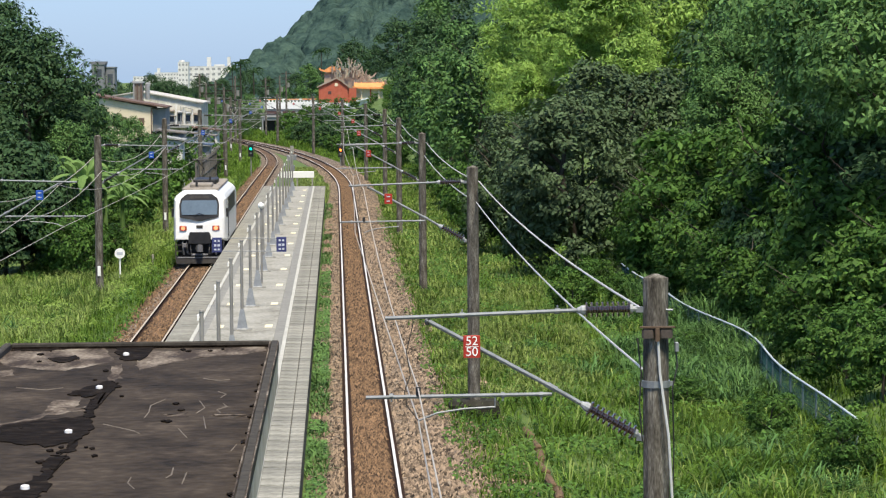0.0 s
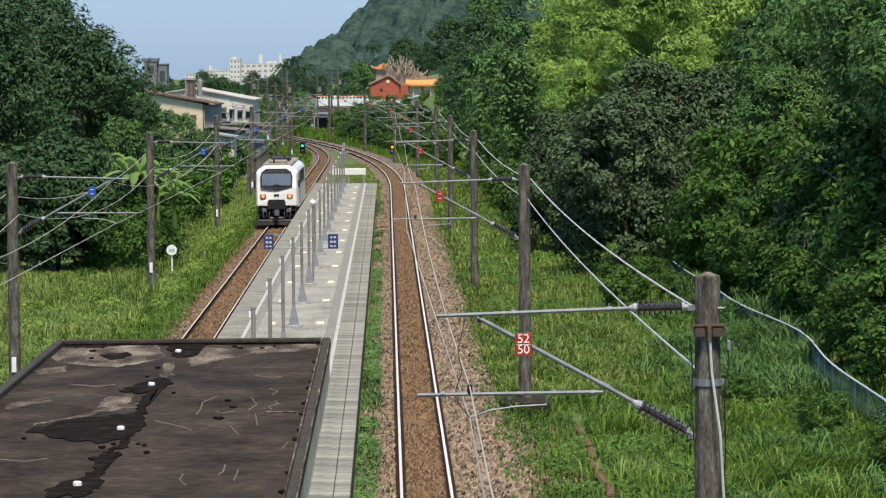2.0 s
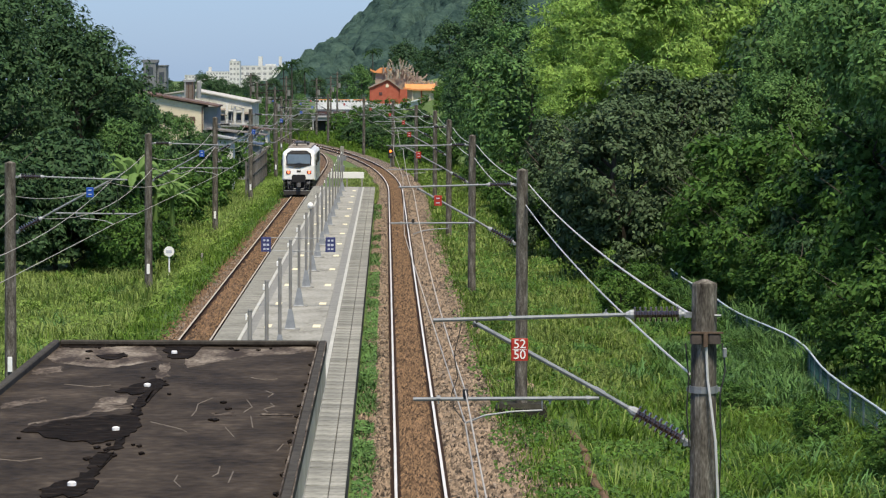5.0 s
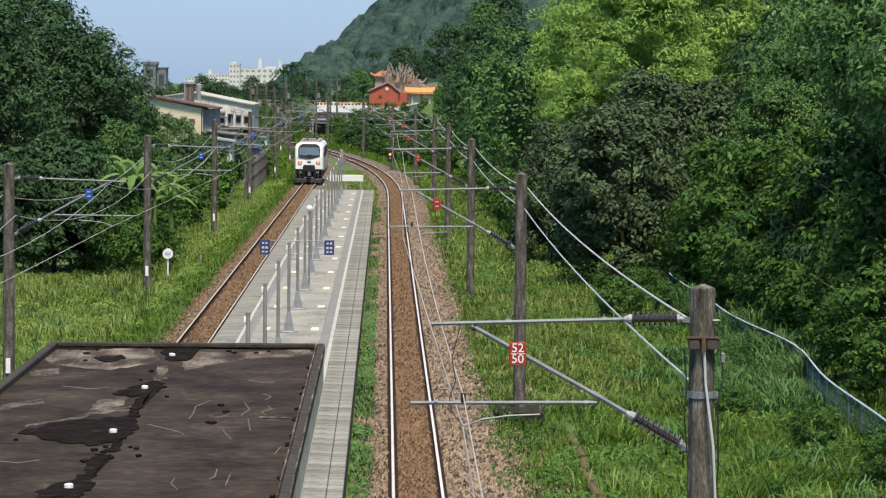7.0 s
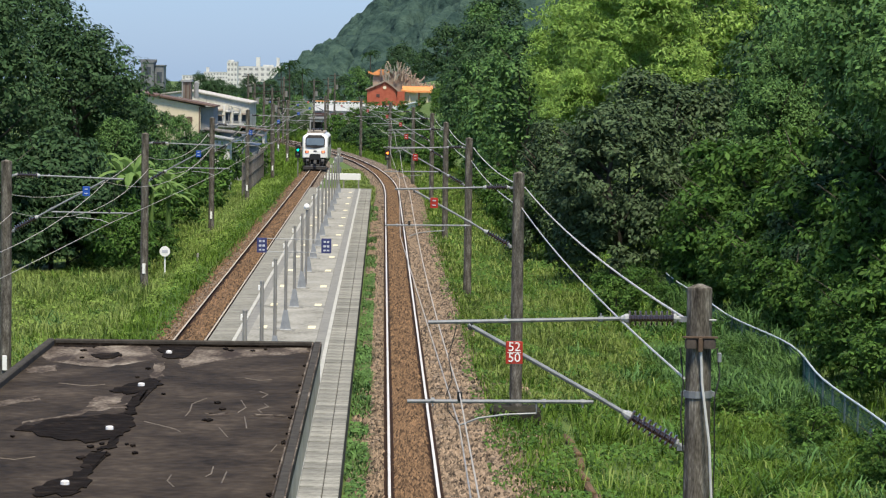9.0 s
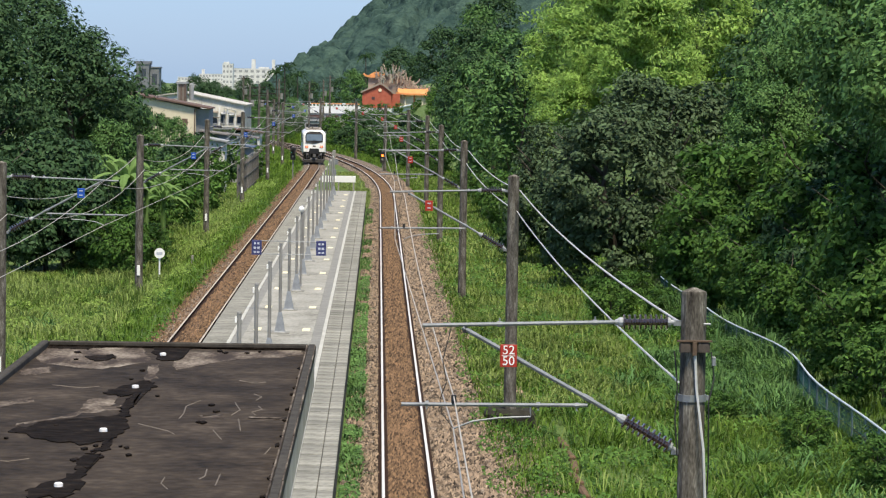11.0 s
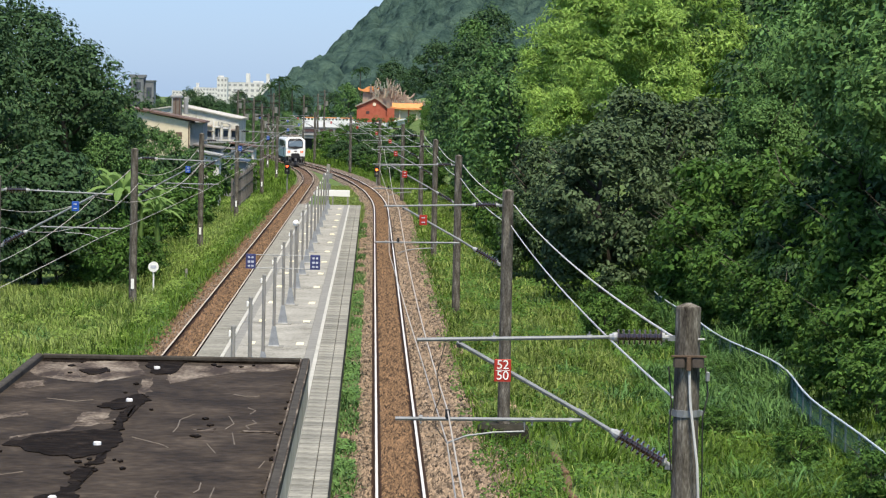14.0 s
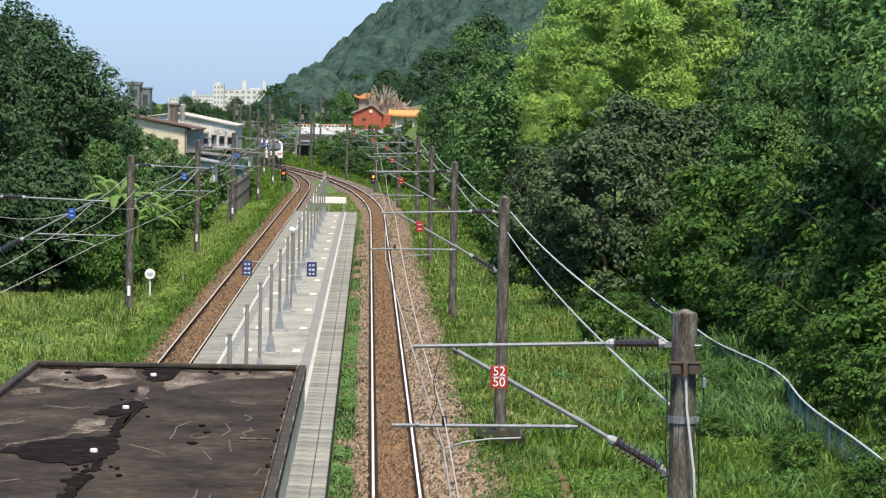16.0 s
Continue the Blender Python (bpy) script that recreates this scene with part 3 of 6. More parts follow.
def platform_signs():
    d = 113.6
    fr = thing("platform_sign", "pair of navy signs on a thin steel crossbar over the platform", "sign", at=pose(-3.13, d - 0.08, 0))
    g = Geo()
    for z in (3.66, 3.19):
        g.tube([(-1.35, 0, z), (1.3, 0, z - 0.03)], 0.018, 6)
    part("crossbar", g, M_GALV, fr)
    for x in (-1.18, 1.14):
        s = part("sign_panel", Geo().box(x - 0.18, -0.03, 3.15, x + 0.18, 0.03, 3.68, c=0.012), M_NAVY, fr, "navy blue sign panel")
        for dx in (-0.06, 0.065):
            sign_bars(s, x + dx, -0.03, 3.4, ((0.16, 0.075, 0.07), (0.0, 0.09, 0.08), (-0.15, 0.085, 0.06)))


def platform_furniture():
    lp = lamp_post()
    first = 72.6
    lp.matrix_basis = pose(-3.13, first, PLAT_Z)
    for k in range(1, 16):
        copy_thing(lp, pose(-3.13, first + 10.3 * k, PLAT_Z, 0, 0, 0))
    platform_signs()
    gl = thing("globe_lamp", "white globe lamp on a grey pole on the platform", "lamp", at=pose(-3.02, 126.5, PLAT_Z))
    part("pole", Geo().tube([(0, 0, 0), (0, 0, 3.0)], 0.04, 8), M_POST, gl)
    g = Geo()
    g.tube([(0, 0, 3.0 + 0.13 + 0.13 * math.sin(a)) for a in np.linspace(-1.5, 1.5, 9)], [max(0.01, 0.13 * math.cos(a)) for a in np.linspace(-1.5, 1.5, 9)], 12)
    part("globe", g, M_WHITE, gl, "white glass globe", True)
    # end of the platform: low white barrier, grass bank
    ba = thing("barrier", "low pale concrete barrier past the platform end", "barrier", at=pose(-3.1, 252, 0.95))
    part("beam", Geo().box(-1.35, -0.1, 0.35, 1.35, 0.1, 0.85, c=0.02), M_WHITE, ba)
    for x in (-1.2, 0, 1.2):
        part("support", Geo().box(x - 0.06, -0.08, -1.5, x + 0.06, 0.08, 0.35), M_CONC, ba)
    ld = thing("loudspeaker_post", "grey signal post with white boxes at the platform end", "post", at=pose(-3.55, 256, 0))
    part("pole", Geo().tube([(0, 0, -0.3), (0, 0, 3.6)], 0.08, 8), M_POST, ld)
    part("box", Geo().box(-0.14, -0.2, 3.2, 0.14, 0.2, 3.75, c=0.03), M_CONC, ld)
    part("box", Geo().box(-0.42, -0.2, 2.6, 0.34, 0.2, 3.0, c=0.03), M_GALV, ld)
    part("box", Geo().box(-0.2, -0.2, 1.5, 0.2, 0.2, 2.2, c=0.03), M_GALV, ld)


# ---- overhead line ----
def insulator(a, b, r=0.100, sheds=9):
    """A ribbed porcelain insulator between two points, and its steel end caps."""
    a, b = Vector(a), Vector(b)
    pts, rs = [], []
    for i in range(sheds):
        for t, rr in ((0.08, 0.42), (0.22, 0.52), (0.30, 1.0), (0.58, 1.0), (0.64, 0.45), (0.92, 0.42)):
            pts.append(a.lerp(b, 0.1 + 0.8 * (i + t) / sheds))
            rs.append(rr * r)
    g = Geo().tube(pts, rs, 12)
    caps = (Geo().tube([a, a.lerp(b, 0.07), a.lerp(b, 0.075), a.lerp(b, 0.13)], [0.034, 0.034, 0.062, 0.066], 10), Geo().tube([a.lerp(b, 0.87), a.lerp(b, 0.93), a.lerp(b, 0.96), b], [0.066, 0.062, 0.045, 0.036], 10))
    return g, caps


def text_on(body, size, parent, loc, material, name="lettering"):
    cu = bpy.data.curves.new(name, "FONT")
    cu.body, cu.size, cu.align_x, cu.align_y, cu.extrude = body, size, "CENTER", "CENTER", 0.003
    ob = new(name, cu)
    dg = bpy.context.evaluated_depsgraph_get()
    me = bpy.data.meshes.new_from_object(ob.evaluated_get(dg))
    bpy.data.objects.remove(ob)
    me.materials.clear()
    me.materials.append(material)
    o = new(name, me)
    o.parent = parent
    o.matrix_basis = pose(*loc, 90, 0, 0)
    return o


def mast(side, detail=False, plate=None):
    """A concrete overhead-line pole with its bracket, reaching along x by side (-1: to lower x)."""
    left = side > 0
    name = "overhead_line_pole"
    label = "weathered dark concrete overhead-line pole with tubular bracket" + (" and blue plate" if left else " and red plate")
    mp = thing(name, label, "pole", "overhead line poles")
    g = Geo()
    n = 12
    rings = []
    for z, r in ((-0.9, 0.185), (0, 0.183), (3.2, 0.175), (6.80, 0.166), (6.835, 0.160), (6.885, 0.03)):
        rings.append([(r * math.cos(2 * math.pi * i / n + 0.26), r * math.sin(2 * math.pi * i / n + 0.26), z) for i in range(n)])
    g.loft(rings)
    part("shaft", g, M_POLE, mp)
    s = side
    for z in ((6.42, 5.45, 4.74) if detail else (6.42, 4.74)):
        bands = Geo()
        tall = 0.045 if detail and z == 5.45 else 0.022
        if detail and z == 5.45:
            bands.tube([(0, 0, z - tall), (0, 0, z + tall)], 0.186, 12)
            bands.box(-0.22, -0.03, z - 0.03, 0.22, 0.03, z + 0.03)
        else:
            bands.box(min(s * 0.12, s * 0.26), -0.03, z - 0.035, max(s * 0.12, s * 0.26), 0.03, z + 0.035)
        part("clamp_band", bands, M_GALV, mp, "galvanised clamp band")
    ins, caps = insulator((s * 0.24, 0, 6.43), (s * 1.02, 0, 6.42))
    up = part("insulator", ins, M_INSUL, mp, "brown ribbed porcelain insulator")
    for c in caps:
        part("end_cap", c, M_CAP, up)
    ins, caps = insulator((s * 0.2, 0, 4.76), (s * 0.98, 0, 5.20))
    lo = part("insulator", ins, M_INSUL, mp, "brown ribbed porcelain insulator")
    for c in caps:
        part("end_cap", c, M_CAP, lo)
    t = Geo()
    t.tube([(s * 1.0, 0, 6.42), (s * 3.52, 0, 6.34)], 0.026, 8)
    part("top_tube", t, M_GALV, mp)
    t = Geo()
    t.tube([(s * 0.96, 0, 5.19), (s * 1.36, 0, 5.42), (s * 3.0, 0, 6.32)], 0.03, 8)
    part("diagonal_tube", t, M_GALV, mp)
    t = Geo()
    t.tube([(s * 1.36, 0, 5.33), (s * 3.78, 0, 5.31)], 0.025, 8)
    part("registration_tube", t, M_GALV, mp)
    t = Geo()
    t.tube([(s * 2.1, 0, 5.3), (s * 2.1, 0, 5.17), (s * 2.5, 0, 5.15), (s * 2.85, 0, 5.1), (s * 3.1, 0, 5.0)], 0.014, 6)
    part("steady_arm", t, M_GALV, mp)
    t = Geo()
    t.tube([(s * 2.96, 0, 6.33), (s * 2.98, 0, 6.25)], 0.03, 6)
    t.tube([(s * 3.1, 0, 5.32), (s * 3.1, 0, 5.44)], 0.035, 6)
    t.tube([(s * 3.15, 0.0, 6.3), (s * 3.25, 0, 5.9), (s * 3.2, 0, 5.6), (s * 3.28, 0, 5.38)], 0.007, 5)
    t.tube([(s * 3.28, 0, 5.38), (s * 3.25, 0, 5.2), (s * 3.1, 0, 5.0)], 0.006, 5)
    part("dropper_clip", t, M_BLACKWIRE, mp)
    for q, zz in ((2.52, 6.372), (1.28, 6.411)):
        t = Geo().tube([(s * q - 0.03, 0, zz), (s * q + 0.03, 0, zz)], 0.038, 8)
        part("tube_clamp", t.box(s * q - 0.01, -0.015, zz + 0.03, s * q + 0.01, 0.015, zz + 0.075), M_GALV, mp)
    for q in (1.5, 2.0, 3.45):
        t = Geo().tube([(s * q - 0.025, 0, 5.325), (s * q + 0.025, 0, 5.325)], 0.036, 8)
        part("tube_clamp", t.box(s * q - 0.01, -0.015, 5.25, s * q + 0.01, 0.015, 5.31), M_GALV, mp)
    part("tube_clamp", Geo().tube([(s * 1.30, 0, 5.385), (s * 1.42, 0, 5.453)], 0.040, 8), M_GALV, mp)
    w = Geo().box(-0.07, -0.22, 0.55, 0.07, -0.18, 1.0, c=0.01)
    if left:
        part("pole_plate", w, M_WHITE, mp, "pale number plate, worn")
    pl = part("number_plate", Geo().box(s * 2.40 - 0.11, -0.06, 5.82, s * 2.40 + 0.11, -0.035, 6.11, c=0.008), M_BLUE if left else M_RED, mp, "small blue plate" if left else "small red plate")
    if detail:
        text_on("52", 0.165, pl, (s * 2.40, -0.063, 6.035), M_WHITE)
        text_on("50", 0.165, pl, (s * 2.40, -0.063, 5.895), M_WHITE)
        part("divider", Geo().box(s * 2.40 - 0.09, -0.064, 5.962, s * 2.40 + 0.09, -0.060, 5.968), M_WHITE, pl)
    else:
        sign_bars(pl, s * 2.40, -0.06, 5.965, ((0.065, 0.10, 0.03), (-0.065, 0.10, 0.03)))
    if detail:
        M_RUSTPLATE = mat("dark_rusty_plate", [(0.3, (0.03, 0.026, 0.024)), (0.6, (0.075, 0.06, 0.05)), (0.85, (0.16, 0.09, 0.05))], 0.7, scale=6)
        M_RUSTEDGE = mat("orange_rusty_steel", [(0.3, (0.045, 0.03, 0.02)), (0.7, (0.14, 0.095, 0.065))], 0.8, scale=9)
        e = Geo()
        e.box(-0.225, -0.245, 6.193, 0.225, -0.15, 6.213)
        part("crossplate", e, M_RUSTEDGE, mp, "rusty steel flange plate")
        for a, b in ((-0.2, -0.045), (0.03, 0.2)):
            part("clamp_block", Geo().box(a, -0.235, 6.06, b, -0.16, 6.19, c=0.02), M_RUSTPLATE, mp, "dark steel clamp block")
        part("cable_lug", Geo().box(-0.032, -0.25, 6.02, 0.028, -0.2, 6.2, c=0.01), M_RUSTEDGE, mp)
        part("bolt", Geo().tube([(0.12, -0.12, 6.42), (0.21, -0.12, 6.42)], 0.016, 6), M_GALV, mp)
        part("lug_box", Geo().box(0.235, -0.16, 5.88, 0.285, -0.08, 6.0, c=0.01), M_GALV, mp, "small pale junction lug")
        e = Geo()
        e.tube([(0.0, -0.2, 6.2), (0.03, -0.22, 5.6), (0.13, -0.3, 4.8), (0.2, -0.35, 3.4), (0.27, -0.36, 0.0)], 0.018, 6)
        part("stay_cable", e, M_CABLE, mp, "pale stay cable")
        e = Geo()
        e.tube([(0.24, 0, 6.05), (0.27, -0.1, 5.7), (0.2, -0.15, 5.4), (0.22, -0.1, 4.6), (0.2, -0.1, 3.9), (0.24, -0.05, 2.0)], 0.01, 6)
        e.tube([(-0.24, 0, 6.05), (-0.2, -0.1, 5.6), (-0.23, -0.12, 5.2), (-0.19, -0.1, 4.7)], 0.01, 6)
        part("black_cable", e, M_BLACKWIRE, mp)
    return mp


RIGHT_POLES = [(4.14, 40.8), (3.88, 89.6), (3.86, 141.0), (3.8, 190.0), (3.72, 239.0), (2.75, 287.0), (0.75, 335.0), (-2.7, 385.0), (-8.0, 436.0)]
LEFT_POLES = [(-11.3, 95.0), (-10.68, 142.0), (-10.66, 197.0), (-10.55, 246.0), (-10.46, 300.0), (-10.5, 347.0), (-13.0, 392.0), (-18.0, 436.0)]


def wire(name, ends, sag, r, material, label):
    for (ax, ay, az), (bx, by, bz) in zip(ends, ends[1:]):
        g = Geo()
        pts = []
        for i in range(13):
            t = i / 12
            pts.append((ax + (bx - ax) * t, ay + (by - ay) * t, az + (bz - az) * t - sag * 4 * t * (1 - t)))
        g.tube(pts, r, 6)
        solo(name, g, material, label, "cable", group="overhead wires")


def overhead():
    near = mast(-1, True)
    near.matrix_basis = pose(4.14, 40.8, 0)
    tagged(near, label="weathered dark concrete overhead-line pole with clamps and cables")
    right = mast(-1)
    right.matrix_basis = pose(*RIGHT_POLES[1], 0)
    for x, y in RIGHT_POLES[2:]:
        copy_thing(right, pose(x, y, 0, 0, 0, math.degrees(max(0, y - 257) / 1415)))
    left = mast(1)
    left.matrix_basis = pose(*LEFT_POLES[0], 0)
    for x, y in LEFT_POLES[1:]:
        copy_thing(left, pose(x, y, 0, 0, 0, math.degrees(max(0, y - 330) / 980)))
    back = (4.1, -8.0)
    rp = [back] + RIGHT_POLES
    wire("contact_wire", [(x - 3.1 - (0.25 if i % 2 == 0 else 0), y, 5.0) for i, (x, y) in enumerate(rp)], 0.02, 0.010, M_WIRE, "pale contact wire over the track by the wooded bank")
    wire("messenger_wire", [(x - 3.1, y, 5.42 if i < 2 else 6.26) for i, (x, y) in enumerate(rp)], 0.35, 0.010, M_WIRE, "pale sagging messenger wire")
    wire("feeder_cable", [(x - 0.17 if i < 1 else x + 0.2, y + 0.1, 6.42) for i, (x, y) in enumerate(rp[1:])], 0.22, 0.016, M_CABLE, "thick pale feeder cable slung from pole to pole")
    wire("feeder_cable", [(x - 0.19 if i < 1 else x + 0.1, y - 0.1, 5.66 if i < 1 else 5.85) for i, (x, y) in enumerate(rp[1:])], 0.2, 0.016, M_CABLE, "thick pale feeder cable slung from pole to pole")
    lp = [(-11.6, 46.0)] + LEFT_POLES
    wire("contact_wire", [(x + 3.1, y, 5.0) for x, y in lp], 0.02, 0.009, M_WIRE, "dull contact wire over the track on the town side")
    wire("messenger_wire", [(x + 2.98, y, 6.26) for x, y in lp], 0.75, 0.009, M_WIRE, "dull sagging messenger wire")
    wire("feeder_cable", [(x - 0.2, y, 5.9) for x, y in lp], 0.8, 0.014, M_WIRE, "dull grey feeder cable slung from pole to pole")
    wire("feeder_cable", [(x + 0.2, y, 5.3) for x, y in lp], 0.9, 0.012, M_WIRE, "dull grey feeder cable slung from pole to pole")
    # footing of the second pole
    solo("pole_footing", Geo().box(-0.72, -0.6, -0.9, 0.72, 0.6, 0.2, c=0.12), M_DARKCONC, "dark concrete footing block round a pole", "footing", at=pose(3.88, 89.6, 0))


def signals():
    M_GREEN = mat("green_lens", [(0.3, (0.0, 0.75, 0.45)), (0.7, (0.0, 0.85, 0.55))], 0.3, scale=2, emit=1.5)
    M_REDLENS = mat("red_lens", [(0.3, (1.0, 0.10, 0.03)), (0.7, (1.0, 0.14, 0.05))], 0.3, scale=2, emit=2)
    M_AMBER = mat("amber_lens", [(0.3, (1.0, 0.16, 0.02)), (0.7, (1.0, 0.22, 0.03))], 0.3, scale=2, emit=2)
    for x, y, z, lens, word in ((-8.15, 303.0, 2.45, M_GREEN, "green"), (0.5, 332.5, 1.55, M_AMBER, "amber")):
        s = thing("railway_signal", "black railway signal showing a %s light" % word, "signal", at=pose(x, y, 0))
        part("mast", Geo().tube([(0, 0.2, -0.4), (0, 0.2, z + 0.5)], 0.06, 8), M_POST, s)
        part("head", Geo().box(-0.25, -0.02, z - 0.75, 0.25, 0.16, z + 0.45, c=0.05), M_BLACKWIRE, s)
        if word == "green":
            # added drum: turning it swaps the green light for the red
            drum = part("lens_drum", Geo().tube([(0, 0, -0.16), (0, 0, 0.16)], 0.15, 16), M_BLACKWIRE, s, "added black drum that swaps the lit lens")
            drum.matrix_basis = pose(0, -0.02, z)
            # hood plates added to hide the lit lenses turned sideways
            for x in (-0.235, 0.205):
                part("hood_side", Geo().box(x, -0.3, z - 0.24, x + 0.03, -0.021, z + 0.24), M_BLACKWIRE, s)
            for x in (-0.235, 0.115):
                part("hood_lip", Geo().box(x, -0.33, z - 0.24, x + 0.12, -0.301, z + 0.24), M_BLACKWIRE, s)
            part("hood_top", Geo().box(-0.235, -0.32, z + 0.241, 0.235, -0.021, z + 0.27), M_BLACKWIRE, s)
            part("lens", Geo().tube([(0, -0.12, 0), (0, -0.17, 0)], 0.12, 14), lens, drum, "lit green lens")
            part("lens", Geo().tube([(0, 0.12, 0), (0, 0.17, 0)], 0.12, 14), M_REDLENS, drum, "lit red lens")
        else:
            part("lens", Geo().tube([(0, -0.021, z), (0, -0.05, z)], 0.13, 14), lens, s, "lit %s lens" % word)
        g = Geo()
        g.tube([(0, -0.03, z - 0.4), (0, -0.04, z - 0.4)], 0.12, 12)
        part("lens", g, M_SLABDARK, s, "dark unlit lens")
    # round white marker by the left track
    m = thing("line_marker", "round white marker disc on a thin white post", "marker", at=pose(-10.37, 151, -0.5))
    part("post", Geo().tube([(0, 0, -0.2), (0, 0, 1.3)], 0.04, 8), M_WHITE, m)
    part("disc", Geo().tube([(0, -0.06, 1.55), (0, -0.09, 1.55)], 0.25, 20), M_WHITE, m)
    sign_bars(m, 0, -0.09, 1.55, ((0.0, 0.28, 0.13),))
    solo("marker_post", Geo().box(-0.06, -0.06, -0.3, 0.06, 0.06, 0.75, c=0.02), M_CONC, "short pale concrete marker post in grass", "post", at=pose(-9.5, 163, -0.45))
    return drum


def fence():
    M_FENCE = mat("blue_green_fence_paint", [(0.3, (0.012, 0.045, 0.048)), (0.7, (0.03, 0.09, 0.09))], 0.5, scale=3)
    M_POSTF = mat("faded_fence_post", [(0.3, (0.10, 0.14, 0.14)), (0.7, (0.19, 0.24, 0.24))], 0.6, scale=3)
    M_RAILPIPE = mat("pale_fence_pipe", [(0.3, (0.40, 0.46, 0.48)), (0.7, (0.60, 0.66, 0.67))], 0.5, 0.2, scale=3)
    pts = [(12.95 + 0.65 * math.exp(-((26.0 - 2.4 * i) / 10.0) ** 2) + 0.06 * math.sin(i * 0.7), 78 + 2.4 * i) for i in range(28)]
    for i, ((x, y), (x2, y2)) in enumerate(zip(pts, pts[1:])):
        z = ground_z(12.9, y) - 0.02
        dx, dy = x2 - x, y2 - y
        L = math.hypot(dx, dy)
        f = thing("fence_panel", "blue-green steel mesh fence panel along the bank", "fence", "fence panels", at=pose(x, y, z, 0, 0, math.degrees(math.atan2(dy, dx))))
        part("post", Geo().tube([(0, 0, -0.4), (0, 0, 1.32)], 0.035, 8), M_POSTF, f)
        t = Geo().tube([(0, 0, 1.32), (L, 0, 1.32)], 0.03, 8)
        part("top_rail", t, M_RAILPIPE, f, "pale top pipe")
        t = Geo().tube([(0, 0, 0.12), (L, 0, 0.12)], 0.02, 6)
        part("bottom_rail", t, M_FENCE, f)
        bars = Geo()
        for k in range(1, 14):
            bars.box(L * k / 14 - 0.007, -0.006, 0.12, L * k / 14 + 0.007, 0.006, 1.3)
        for zz in (0.45, 0.8, 1.15):
            bars.box(0.03, -0.006, zz - 0.008, L, 0.006, zz + 0.008)
        tagged(part("mesh_infill", bars, M_FENCE, f), kind="stuff")


def ditch():
    M_EARTH = mat("red_brown_earth", [(0.3, (0.06, 0.035, 0.02)), (0.7, (0.17, 0.11, 0.065))], 0.95, scale=4, bump=0.8)
    rng = random.Random(5)
    d = thing("drain_ditch", "brown earth edge of a shallow drain in the grass", "ditch", kind="structure")
    for i in range(8):
        y = 68 + i * 2.6
        x = 5.0 + 0.012 * (y - 66) + rng.uniform(-0.06, 0.06)
        g = Geo().box(-0.1, -0.9, -0.3, 0.1, 0.9, rng.uniform(0.02, 0.13), c=0.05)
        o = part("kerb_block", g, M_EARTH, d)
        o.matrix_basis = pose(x, y, -0.35, 0, rng.uniform(-6, 6), rng.uniform(-4, 4))


